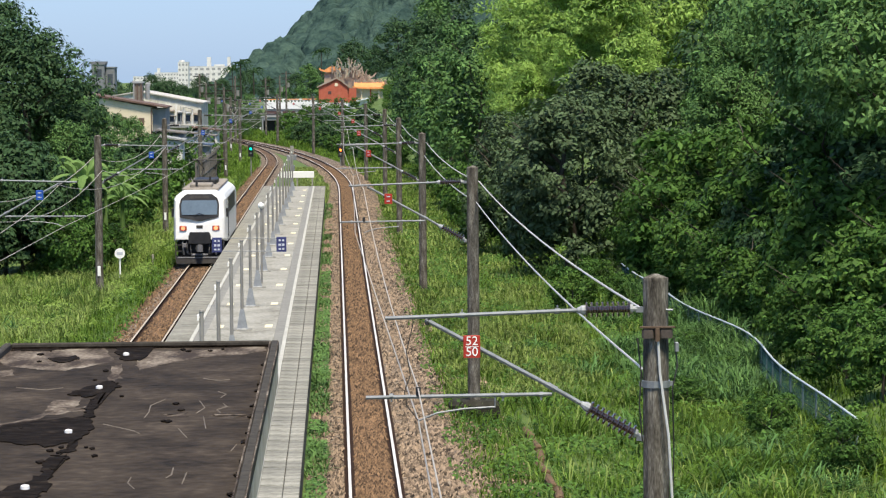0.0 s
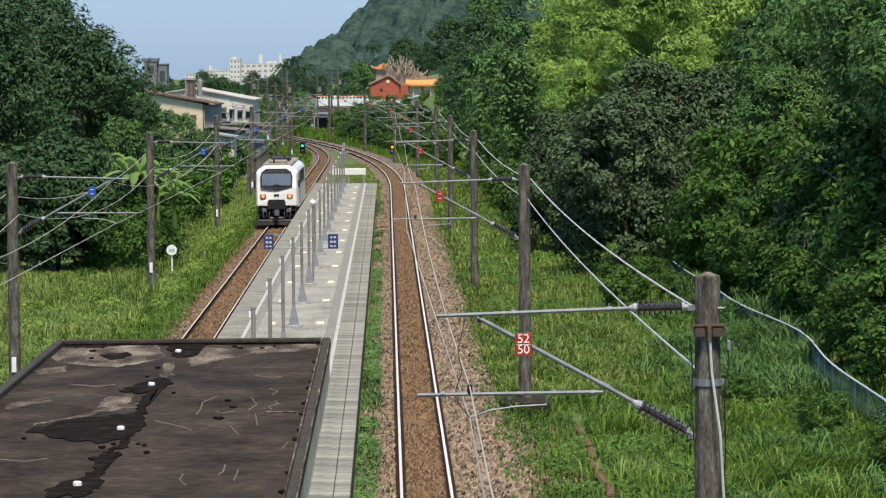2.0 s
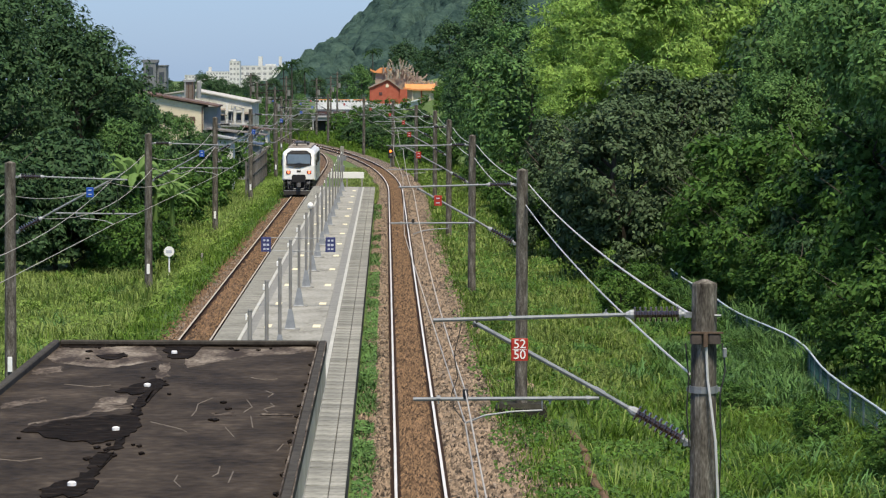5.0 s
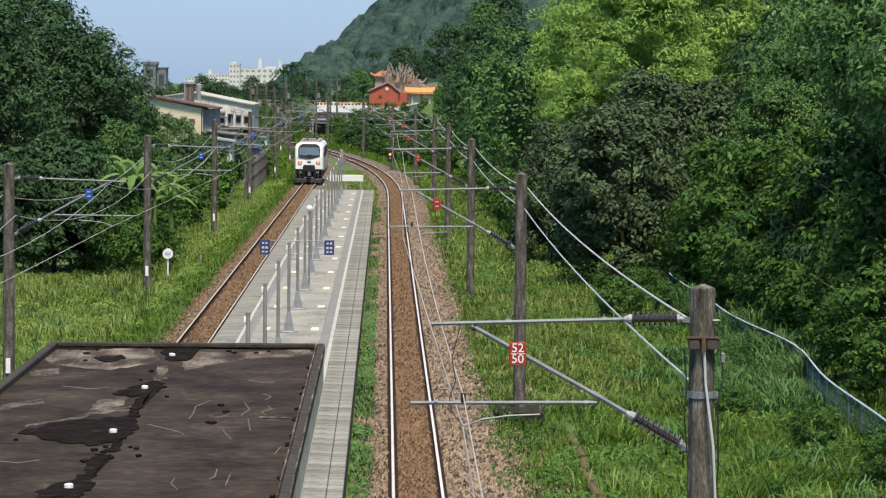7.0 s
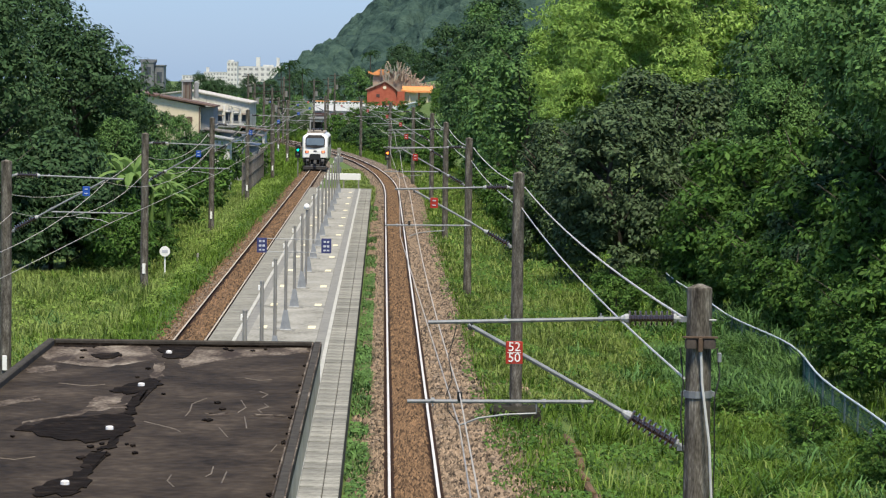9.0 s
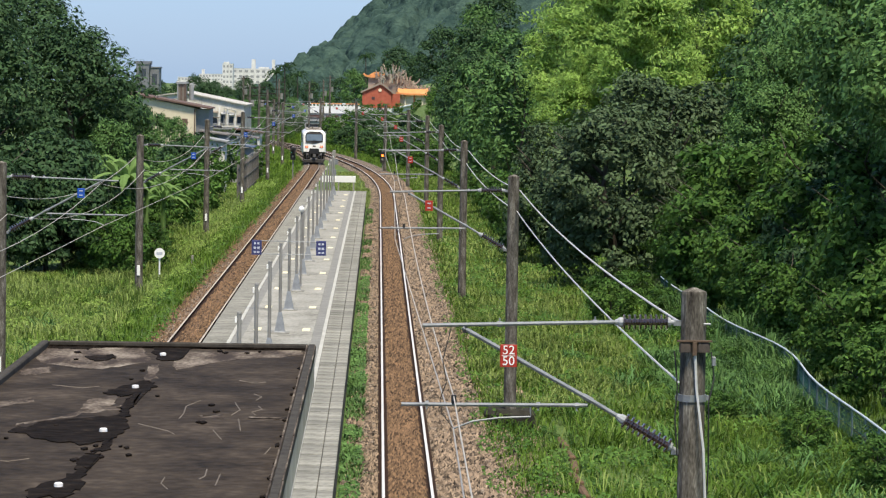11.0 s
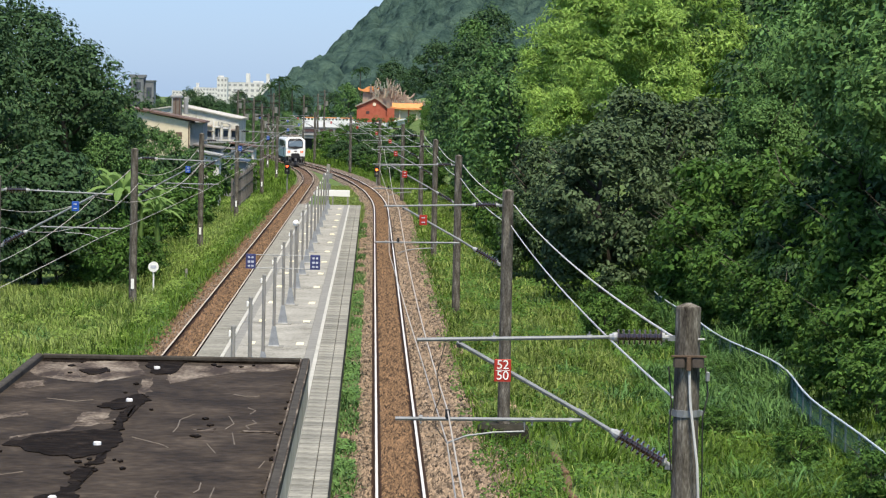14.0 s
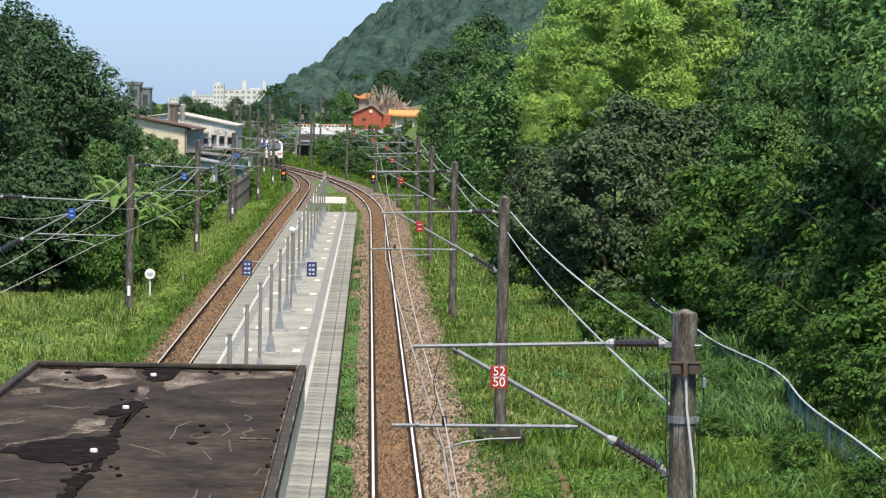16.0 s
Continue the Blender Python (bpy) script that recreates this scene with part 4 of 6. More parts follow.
# ---- locomotive ----
def locomotive():
    M_LOCO = mat("white_loco_paint", [(0.3, (0.74, 0.74, 0.73)), (0.7, (0.82, 0.82, 0.81))], 0.35, scale=1.2, spec=0.5)
    M_BODY = mat("grey_loco_flank", [(0.3, (0.50, 0.51, 0.52)), (0.7, (0.66, 0.67, 0.68))], 0.4, scale=1.2, spec=0.5)
    M_BLACK = mat("black_loco_parts", [(0.3, (0.010, 0.010, 0.012)), (0.7, (0.028, 0.028, 0.030))], 0.55, scale=3)
    M_DIRT = mat("grimy_underframe", [(0.3, (0.020, 0.019, 0.020)), (0.7, (0.07, 0.065, 0.06))], 0.8, scale=3)
    M_PIPE = mat("dull_grey_pipework", [(0.3, (0.10, 0.10, 0.105)), (0.7, (0.24, 0.24, 0.25))], 0.6, 0.3, scale=5)
    M_GLASS = mat("tinted_windscreen", [(0.3, (0.09, 0.12, 0.15)), (0.7, (0.13, 0.17, 0.20))], 0.08, scale=1, spec=1.0)
    M_ROOFG = mat("dusty_roof", [(0.3, (0.16, 0.14, 0.12)), (0.7, (0.30, 0.27, 0.23))], 0.85, scale=2)
    M_LAMP = mat("red_tail_lamp", [(0.3, (1.0, 0.18, 0.08)), (0.7, (1.0, 0.26, 0.12))], 0.3, scale=3, emit=1.3)
    M_LAMPBOX = mat("orange_lamp_glass", [(0.3, (0.22, 0.04, 0.025)), (0.7, (0.34, 0.08, 0.05))], 0.3, scale=6)
    L = 17.5
    lo = thing("locomotive", "white electric locomotive with black mask and red tail lamps", "locomotive")

    def section(y, w, z0, z1, ch, lean=0.0):
        return [(-w, y, z0), (w, y, z0), (w, y, 2.4), (w - 0.03, y + lean * 0.66, z1 - ch), (w - 0.14, y + lean * 0.82, z1 - ch * 0.62), (w - ch * 1.05, y + lean * 0.97, z1 - 0.06), (w - ch * 1.35, y + lean, z1), (-w + ch * 1.35, y + lean, z1), (-w + ch * 1.05, y + lean * 0.97, z1 - 0.06), (-w + 0.14, y + lean * 0.82, z1 - ch * 0.62), (-w + 0.03, y + lean * 0.66, z1 - ch), (-w, y, 2.4)]
    nose = Geo().loft([section(0.0, 1.17, 1.32, 3.62, 0.40, 0.30), section(0.05, 1.22, 1.30, 3.66, 0.40, 0.30), section(0.16, 1.27, 1.28, 3.69, 0.40, 0.28), section(0.9, 1.33, 1.26, 3.72, 0.42, 0.12), section(1.5, 1.34, 1.26, 3.74, 0.42)])
    part("nose", nose, M_LOCO, lo)
    part("body", Geo().loft([section(1.504, 1.34, 1.15, 3.74, 0.42), section(L - 1.5, 1.34, 1.15, 3.74, 0.42)]), M_BODY, lo, "pale grey body side")
    n2 = Geo().loft([section(L - 1.496, 1.34, 1.3, 3.74, 0.42), section(L - 0.6, 1.31, 1.3, 3.72, 0.42), section(L, 1.12, 1.35, 3.62, 0.42)])
    part("nose", n2, M_LOCO, lo)
    # windscreen mask and glass follow the sloping face
    face = lambda x, z, o: (x, (0.30 * max(0, z - 2.4) / 1.28) - o, z)
    def panel(pts, o0, o1):
        return Geo().loft([[face(x, z, o0) for x, z in pts], [face(x, z, o1) for x, z in pts]])
    mask = [(-0.97, 2.42), (-0.1, 2.24), (0.1, 2.24), (0.97, 2.42), (1.0, 3.05), (0.92, 3.36), (0.62, 3.58), (-0.62, 3.58), (-0.92, 3.36), (-1.0, 3.05)]
    m = part("mask", panel(mask, -0.05, 0.025), M_BLACK, lo, "black windscreen surround")
    part("windscreen", panel([(-0.88, 2.55), (0.88, 2.55), (0.91, 3.05), (0.84, 3.27), (-0.84, 3.27), (-0.91, 3.05)], 0.0, 0.04), M_GLASS, m, "dark tinted windscreen")
    part("destination_panel", panel([(-0.5, 3.36), (0.5, 3.36), (0.44, 3.5), (-0.44, 3.5)], 0.0, 0.035), M_DIRT, m)
    part("wiper", Geo().tube([face(-0.25, 2.52, 0.05), face(0.0, 2.62, 0.06), face(0.3, 2.52, 0.05)], 0.015, 5), M_BLACK, m)
    for sx in (-1, 1):
        hl = part("lamp_unit", Geo().box(sx * 0.82 - 0.18, -0.03, 1.76, sx * 0.82 + 0.18, 0.03, 2.0, c=0.03), M_LAMPBOX, lo, "orange-red lamp unit")
        part("tail_lamp", Geo().tube([(sx * 0.82, -0.031, 1.88), (sx * 0.82, -0.05, 1.88)], 0.1, 12), M_LAMP, hl, "lit red tail lamp")
    part("emblem", Geo().box(-0.16, -0.012, 1.86, 0.16, 0.004, 2.02), M_DIRT, lo, "small dark emblem")
    part("coupler_recess", Geo().prism([(-0.56, 1.1), (0.56, 1.1), (0.56, 1.5), (0.48, 1.68), (-0.48, 1.68), (-0.56, 1.5)], 1, -0.02, 0.4), M_BLACK, lo, "black coupler recess")
    cp = part("coupler", Geo().box(-0.16, -0.5, 0.72, 0.16, 0.3, 1.05, c=0.05).tube([(0.0, -0.5, 0.9), (0, -0.28, 0.9)], 0.2, 10), M_DIRT, lo)
    b = Geo().box(-1.1, 0.42, 0.35, 1.1, 1.5, 1.27, c=0.06)
    part("buffer_beam", b, M_BLACK, lo, "black front underframe")
    for sx in (-1, 1):
        part("step", Geo().box(sx * 1.2 - 0.025, -0.04, 0.35, sx * 1.2 + 0.025, 0.3, 1.26), M_DIRT, lo)
        part("hose", Geo().tube([(sx * 0.62, -0.02, 1.1), (sx * 0.62, -0.16, 0.9), (sx * 0.55, -0.16, 0.6), (sx * 0.4, -0.05, 0.55)], 0.035, 6), M_BLACK, lo)
        part("mirror", Geo().box(sx * 1.36 - 0.07, 0.75, 2.4, sx * 1.36 + 0.07, 0.86, 2.85, c=0.02), M_BLACK, lo, "black wing mirror")
        part("cab_window", Geo().box(sx * 1.345 - 0.012, 1.7, 2.45, sx * 1.345 + 0.012, 2.6, 3.2), M_GLASS, lo)
        part("cab_door", Geo().box(sx * 1.345 - 0.01, 2.9, 1.3, sx * 1.345 + 0.01, 3.6, 3.3), M_BLACK, lo)
        part("louvre_panel", Geo().box(sx * 1.345 - 0.01, 4.4, 2.5, sx * 1.345 + 0.01, 13.0, 3.3), M_BLACK, lo)
        part("cab_window", Geo().box(sx * 1.345 - 0.012, L - 2.6, 2.45, sx * 1.345 + 0.012, L - 1.7, 3.2), M_GLASS, lo)
    for x, z0, z1, k in ((-0.86, 0.55, 1.24, 0.05), (-0.66, 0.62, 1.24, 0.03), (0.66, 0.62, 1.24, 0.03), (0.86, 0.55, 1.24, 0.05), (-0.46, 0.5, 1.1, 0.025), (0.48, 0.5, 1.1, 0.025)):
        part("brake_pipe", Geo().tube([(x, 0.3, z1), (x, 0.08, z1 - 0.12), (x * 0.98, 0.06, (z0 + z1) / 2), (x * 0.94, 0.16, z0)], k, 7), M_PIPE, lo, "grey brake pipe")
    for sx in (-1, 1):
        part("jumper_box", Geo().box(sx * 0.78 - 0.1, 0.0, 0.92, sx * 0.78 + 0.1, 0.2, 1.12, c=0.02), M_PIPE, lo, "grey cable jumper box")
        for zz in (0.42, 0.72, 1.02):
            part("step_tread", Geo().box(sx * 1.06 - 0.16, -0.06, zz, sx * 1.06 + 0.16, 0.3, zz + 0.035), M_DIRT, lo)
    part("coupler_knuckle", Geo().tube([(0.03, -0.52, 0.72), (0.03, -0.52, 1.06)], 0.15, 10), M_PIPE, lo, "dull grey coupler knuckle")
    part("cross_bar", Geo().box(-0.42, -0.1, 0.52, 0.42, 0.0, 0.6, c=0.02), M_PIPE, lo)
    part("plough_edge", Geo().box(-1.12, -0.3, 0.40, 1.12, -0.2, 0.45, c=0.01), M_PIPE, lo, "worn grey plough edge")
    part("snow_plough", Geo().prism([(-1.15, 0.12), (1.15, 0.12), (1.2, 0.42), (-1.2, 0.42)], 1, -0.28, -0.14), M_DIRT, lo, "dark grey plough plate")
    part("plough_arm", Geo().box(-0.9, -0.16, 0.3, 0.9, 0.1, 0.4), M_DIRT, lo)
    part("underframe", Geo().box(-1.2, 1.5, 0.75, 1.2, L - 0.2, 1.15), M_DIRT, lo)
    for y0 in (3.0, L - 5.6):
        bo = part("bogie", Geo().box(-1.05, y0 - 0.4, 0.45, 1.05, y0 + 3.0, 0.75, c=0.05), M_DIRT, lo)
        for y in (y0 + 0.2, y0 + 2.4):
            w = Geo()
            w.tube([(-0.64, y, 0.45), (-0.5, y, 0.45)], 0.45, 20)
            w.tube([(0.5, y, 0.45), (0.64, y, 0.45)], 0.45, 20)
            w.tube([(-0.5, y, 0.45), (0.5, y, 0.45)], 0.09, 10)
            part("wheelset", w, M_DIRT, bo)
    part("roof", Geo().box(-0.92, 1.6, 3.74, 0.92, L - 1.6, 3.84, c=0.04), M_ROOFG, lo, "dusty grey-brown roof")
    part("roof_box", Geo().box(-0.55, 2.2, 3.84, 0.55, 4.6, 4.02, c=0.05), M_ROOFG, lo)
    part("roof_box", Geo().box(-0.6, 7.0, 3.84, 0.6, 11.0, 4.08, c=0.05), M_BLACK, lo)
    pg = Geo()
    for sx in (-0.5, 0.5):
        pg.tube([(sx, 12.2, 3.95), (sx * 0.6, 13.6, 4.45), (sx * 1.2, 12.3, 4.95)], 0.035, 6)
    pg.tube([(-0.85, 12.3, 4.98), (0.85, 12.3, 4.98)], 0.04, 6)
    part("pantograph", pg, M_BLACK, lo)
    part("aerial", Geo().tube([(-0.2, 1.9, 3.9), (-0.2, 1.9, 4.15)], 0.06, 8).tube([(0.35, 5.2, 3.9), (0.35, 5.2, 4.3)], 0.05, 8), M_BLACK, lo)
    return lo


def motions():
    rows = []
    for i in range(33):
        t = i * 0.5
        d = 158 + 18.2 * t - 0.025 * t * t
        c = d + 6
        a = math.degrees(math.atan(max(0, c - 330) / 980))
        rows.append((t, pose(left_track(d), d, 0, 0, 0, a)))
    walk(LOCO, rows)
    walk(DRUM, [(t, pose(0, -0.02, 2.45, 0, 0, a)) for t, a in ((0, 0), (10.0, 0), (10.15, -50), (10.3, -90), (13.6, -90), (13.7, -135), (13.85, -180), (16, -180))])


# ---- plants ----
def tree(name, label, x, y, h, r, crown, trunk, group="", turn=0.0):
    t = thing(name, label, "tree", group, at=pose(x, y, ground_z(x, y) - 0.1, 0, 0, turn))
    part("trunk", trunk, M_BARK, t, smooth=True)
    part("crown", crown, None, t)
    return t


def plant_trees():
    rng = random.Random(11)
    kinds = {}

    def kind(key, label, h, r, crown, low=0.3, tr=0.2):
        t = thing("tree", label, "tree", "trees by the line")
        part("trunk", trunk_geo(len(kinds) + 3, h * 0.8, tr, r * 0.9, 8 if tr > 0.07 else 3, low), M_BARK, t, smooth=True)
        part("crown", crown, [], t)
        kinds[key] = (t, [0])
    FAR = 200
    for far in (0, 1):
        n, big, e = (1, 1, "") if not far else (0.28, 1.65, "_far")
        kind("bamboo" + e, "tall yellow-green feathery bamboo clump", 16, 3.6, crown_mesh(1, 3.7, 3.7, 2.0, 17.5, 170, int(120 * n), 0.36 * big, L_BAMBOO, 0.28, 0.5, 0.45, 0.28, 0.55, 7), 0.3, 0.06)
        kind("bush" + e, "dense grey-green round broadleaf tree", 9, 3.6, crown_mesh(2, 3.9, 3.6, -0.4, 9.4, 260, int(75 * n), 0.27 * big, L_GREY, 0.5, 0.1, 0.7, 0.17, 0.6, 6))
        kind("dark" + e, "dark green spreading broadleaf tree", 13, 4.6, crown_mesh(3, 5.0, 4.6, 1.5, 13.6, 230, int(95 * n), 0.30 * big, L_DARK, 0.5, 0.1, 0.65, 0.2, 0.62, 8))
        kind("mid" + e, "green leafy tree hung with climbers", 14, 4.2, crown_mesh(4, 4.4, 4.2, 0.4, 14.5, 190, int(95 * n), 0.32 * big, L_MID, 0.42, 0.3, 0.65, 0.24, 0.6, 8))
        kind("vine" + e, "bright green shrub overgrown with vines", 5, 2.4, crown_mesh(5, 2.5, 2.3, 0.0, 4.6, 90, int(60 * n), 0.25 * big, L_VINE, 0.5, 0.2, 0.7, 0.23, 0.5, 5), 0.2, 0.08)
        kind("shrub" + e, "dark green dense shrub", 6.5, 3.0, crown_mesh(6, 3.2, 3.0, 0.0, 7.0, 170, int(62 * n), 0.30 * big, L_DARK, 0.5, 0.2, 0.65, 0.2, 0.55, 6), 0.2, 0.1)
        kind("feather" + e, "tall green feathery bamboo-like tree", 15, 4.2, crown_mesh(8, 4.2, 4.2, 0.3, 15.5, 170, int(125 * n), 0.32 * big, L_MID, 0.32, 0.5, 0.6, 0.27, 0.6, 9))
        kind("canopy" + e, "tall leaning tree with a high overhanging crown", 13, 4.0, crown_mesh(9, 4.6, 4.6, 6.4, 15.0, 170, int(95 * n), 0.32 * big, L_MID, 0.42, 0.3, 0.6, 0.24, 0.5, 8), 0.5)
    def sow(key, *spots):
        """Plants of one kind at (x, y, size)."""
        for x, y, q in spots:
            t, used = kinds[key + ("_far" if (y > FAR or x > 20) and key != "bamboo" else "")]
            m = pose(x, y, ground_z(x, y) - 0.1, 0, 0, rng.uniform(0, 360)) @ Matrix.Diagonal((q * rng.uniform(0.92, 1.08), q * rng.uniform(0.92, 1.08), q * rng.uniform(0.95, 1.05), 1))
            if not used[0]:
                t.matrix_basis = m
                used[0] = 1
            else:
                copy_thing(t, m).matrix_basis = m
    sow("bamboo", (12.7, 203, 0.88), (15.2, 198, 1.0), (18.4, 204, 1.1), (14.8, 212, 1.1), (16.8, 214, 1.2), (17.2, 195, 0.94), (12.1, 196, 0.62), (20.4, 206, 1.1))
    sow("vine", (15.0, 92, 0.62), (15.2, 99, 0.7), (15.4, 106, 0.75), (15.0, 113, 0.75), (15.2, 121, 0.8), (15.0, 130, 0.85), (15.2, 138, 0.9), (17.4, 110, 1.1))
    sow("vine", (17.6, 98, 1.0), (17.2, 118, 1.2), (17.8, 128, 1.3), (19.2, 120, 1.5), (14.8, 146, 0.9))
    sow("vine", (12.2, 100, 0.24), (12.3, 108, 0.27), (12.1, 116, 0.28), (12.3, 125, 0.3), (12.2, 134, 0.34))
    sow("bush", (11.2, 151, 1), (14.6, 158, 1.1), (9.6, 170, 0.8))
    sow("dark", (21.6, 129, 0.66), (23.4, 124, 0.8), (22.6, 172, 0.82), (27.5, 180, 1.1), (24, 222, 1.2), (21, 240, 1.15), (42, 245, 1.3), (12.6, 248, 0.95))
    sow("dark", (12.6, 285, 0.9), (9.4, 318, 0.9), (10.5, 352, 0.9), (11.5, 395, 0.8), (13.5, 440, 1), (26, 400, 0.85), (-78, 900, 0.62), (-70, 930, 0.7))
    sow("dark", (-62, 900, 0.6), (-55, 940, 0.72), (-47, 910, 0.62), (-40, 950, 0.7), (-33, 920, 0.66), (-27, 960, 0.75), (-20, 930, 0.66), (-12, 960, 0.75))
    sow("dark", (-5, 930, 0.7), (3, 960, 0.8), (12, 940, 0.8), (-84, 960, 0.7), (-17.45, 180, 0.98), (-22.8, 172, 1.07), (-21, 188, 1.06), (-25, 160, 0.8))
    sow("dark", (-24, 445, 0.66), (-28.5, 455, 0.6), (-34, 470, 0.6), (-20, 600, 0.48), (-26, 640, 0.5), (4, 640, 0.9), (12, 610, 1), (20, 560, 1.2))
    sow("feather", (19.5, 147, 0.66), (21.2, 150, 0.78), (22.5, 98, 0.9), (24.6, 134, 0.9))
    sow("vine", (14.9, 138, 1.15), (16.4, 141, 1.45), (17.6, 106, 1.15), (16.6, 97, 0.95))
    sow("vine", (-12.6, 155, 0.75), (-11.9, 162, 0.6), (-13.4, 158, 0.9))
    sow("vine", (9.6, 538, 0.65), (10.8, 530, 0.7), (12.2, 545, 1.0), (6.6, 529, 0.35), (8.8, 526, 0.45), (10.2, 505, 0.6))
    sow("dark", (-62, 780, 0.60), (-56, 800, 0.56), (-50, 790, 0.6), (-67, 800, 0.6), (-44, 800, 0.6), (-38, 790, 0.55), (-73, 790, 0.6))
    sow("mid", (18.0, 144, 0.60))
    sow("canopy", (21.6, 113, 1.0), (19.4, 117, 0.9), (24.2, 120, 1.05), (18.9, 104, 0.8))
    sow("shrub", (17.2, 122, 0.8), (16.4, 116, 0.62), (19.0, 110, 0.85), (16.7, 130, 0.75), (19.3, 127, 1.0), (18.4, 119, 0.9), (20.6, 115, 1.0))
    sow("mid", (25, 141, 1.0), (21.8, 158, 0.85), (24.5, 165, 1.0), (26.5, 190, 1), (29, 205, 1.15), (33, 230, 1.2), (28.5, 245, 1.2), (36, 200, 1.1))
    sow("mid", (35, 260, 1.3), (10.6, 232, 0.85), (9.6, 262, 0.85), (15.5, 262, 0.8), (9.4, 292, 0.8), (17.5, 290, 0.78), (13, 322, 1), (9, 340, 0.75))
    sow("mid", (18, 345, 0.85), (15, 385, 0.9), (20, 420, 0.85), (24, 330, 0.85), (18.4, 176, 0.55), (-15.4, 196, 0.6), (-17.4, 206, 0.62), (-14.9, 174, 0.52))
    sow("mid", (-16.2, 184, 0.6), (-18.5, 292, 0.43), (-20.6, 297, 0.46), (-17.4, 420, 0.5), (-16.0, 425, 0.42), (-23.5, 300, 0.5), (-20.5, 440, 0.5), (-15, 560, 0.48), (-10, 600, 0.5), (-5, 650, 0.75), (16, 500, 1))
    sow("vine", (9.6, 128, 0.5), (11.4, 138, 0.45), (8.4, 178, 0.8), (8.6, 200, 0.9), (8.8, 222, 0.9), (15.6, 100, 0.6), (15.8, 112, 0.75), (15.4, 88, 0.6))
    sow("vine", (15.4, 124, 0.7), (8.6, 245, 0.6), (8.2, 272, 0.5), (8.0, 300, 0.5), (11.6, 84, 0.33), (12.4, 76, 0.4), (10.2, 92, 0.28), (15.6, 140, 1.1))
    sow("vine", (17, 150, 1.3), (16, 166, 1.3), (18.5, 138, 1.4), (15.3, 128, 1), (19.5, 162, 1.6), (6.0, 322, 0.5), (4.8, 348, 0.4))
    sow("vine", (4, 352, 0.75), (1.6, 372, 0.55), (3.2, 376, 0.7), (-0.4, 392, 0.6), (1.2, 396, 0.75), (-3, 420, 0.6), (-1.2, 428, 0.8), (-6, 450, 0.6))
    sow("vine", (-4, 458, 0.8), (6.6, 336, 0.8), (5.6, 366, 0.9), (4.6, 388, 0.9), (-8, 510, 0.8), (-15.5, 330, 0.7), (-17.5, 372, 0.8), (-20, 395, 0.8))
    sow("vine", (-13.2, 180, 0.8), (-13.6, 206, 0.9), (-13.4, 228, 0.9), (-13.6, 250, 0.8), (-14.6, 270, 0.9), (-14.2, 294, 0.95), (-12.9, 306, 0.9))
    sow("vine", (0.5, 512, 0.7), (3.2, 520, 0.45), (5.8, 516, 0.35), (8.6, 512, 0.4), (11.6, 520, 0.8), (2.0, 500, 0.5), (5.0, 498, 0.4), (-2.0, 520, 0.75), (-4.6, 526, 0.7))
    sow("vine", (-7.0, 528, 0.6), (-1.0, 500, 0.7), (-4.0, 505, 0.75), (-6.8, 500, 0.6), (8.0, 490, 0.45), (13.0, 532, 0.9), (8.8, 534, 0.5), (-14.4, 505, 0.55), (-16.5, 515, 0.6), (-13.4, 478, 0.4), (-17.8, 470, 0.6))
    sow("bush", (-15.8, 530, 0.42), (-13.9, 535, 0.36), (-17.6, 520, 0.45), (-19.4, 505, 0.5), (-15.0, 548, 0.5), (-18.4, 545, 0.55), (-20.4, 480, 0.45), (-12.9, 552, 0.42))
    sow("shrub", (2.2, 400, 0.7), (-1.5, 415, 0.6), (-4.5, 440, 0.6), (4.5, 430, 0.8), (0.5, 450, 0.65), (3.8, 365, 0.6), (-2, 480, 0.7), (11, 470, 1))
    sow("shrub", (-15.8, 159, 0.9), (-19.6, 157, 1.1), (-14.6, 166, 0.85), (-17, 162, 1.2), (-15.6, 236, 0.7), (-16.5, 262, 0.8), (-15.2, 286, 0.75), (-16.4, 300, 0.8))
    sow("shrub", (-14.4, 330, 0.75), (-17.6, 345, 0.8))
    for t, used in kinds.values():
        if not used[0]:
            for o in (*t.children_recursive, t):
                bpy.data.objects.remove(o)


def banana():
    for x, y, s, turn in ((-12.6, 160, 0.98, 0), (-12.1, 166, 0.85, 140), (-13.4, 164, 0.92, 60), (-11.9, 176, 0.75, 200), (-11.5, 170, 0.7, 300)):
        b = thing("banana_plant", "pale green banana plant with long arching leaves", "plant", "banana plants", at=pose(x, y, ground_z(x, y), 0, 0, turn))
        part("stem", Geo().tube([(0, 0, -0.2), (0.05, 0, 2.8 * s), (0, 0, 5.0 * s)], [0.16, 0.13, 0.08], 8), L_BANANA, b)
        for k in range(11):
            a = k * 2.4 + 0.3 * math.sin(k * 5.0)
            g = Geo()
            L, n = 2.6 * s, 8
            vs = []
            for i in range(n + 1):
                t = i / n
                r = L * t * (0.9 - 0.35 * (k % 2))
                z = 4.9 * s + L * ((0.75 + 0.45 * (k % 2)) * t - (0.70 + 0.12 * (k % 3)) * t * t)
                w = (0.28 - 0.07 * (i % 2)) * s * math.sin(math.pi * min(1, t * 0.9 + 0.1)) ** 0.7
                for q, dz in ((-w, -0.10 * s), (0, 0), (w, -0.10 * s)):
                    vs.append((math.cos(a) * r - math.sin(a) * q, math.sin(a) * r + math.cos(a) * q, z + dz))
            g.add(vs, [(3 * i + j, 3 * i + j + 1, 3 * i + j + 4, 3 * i + j + 3) for i in range(n) for j in (0, 1)])
            part("leaf", g, L_BANANA, b)


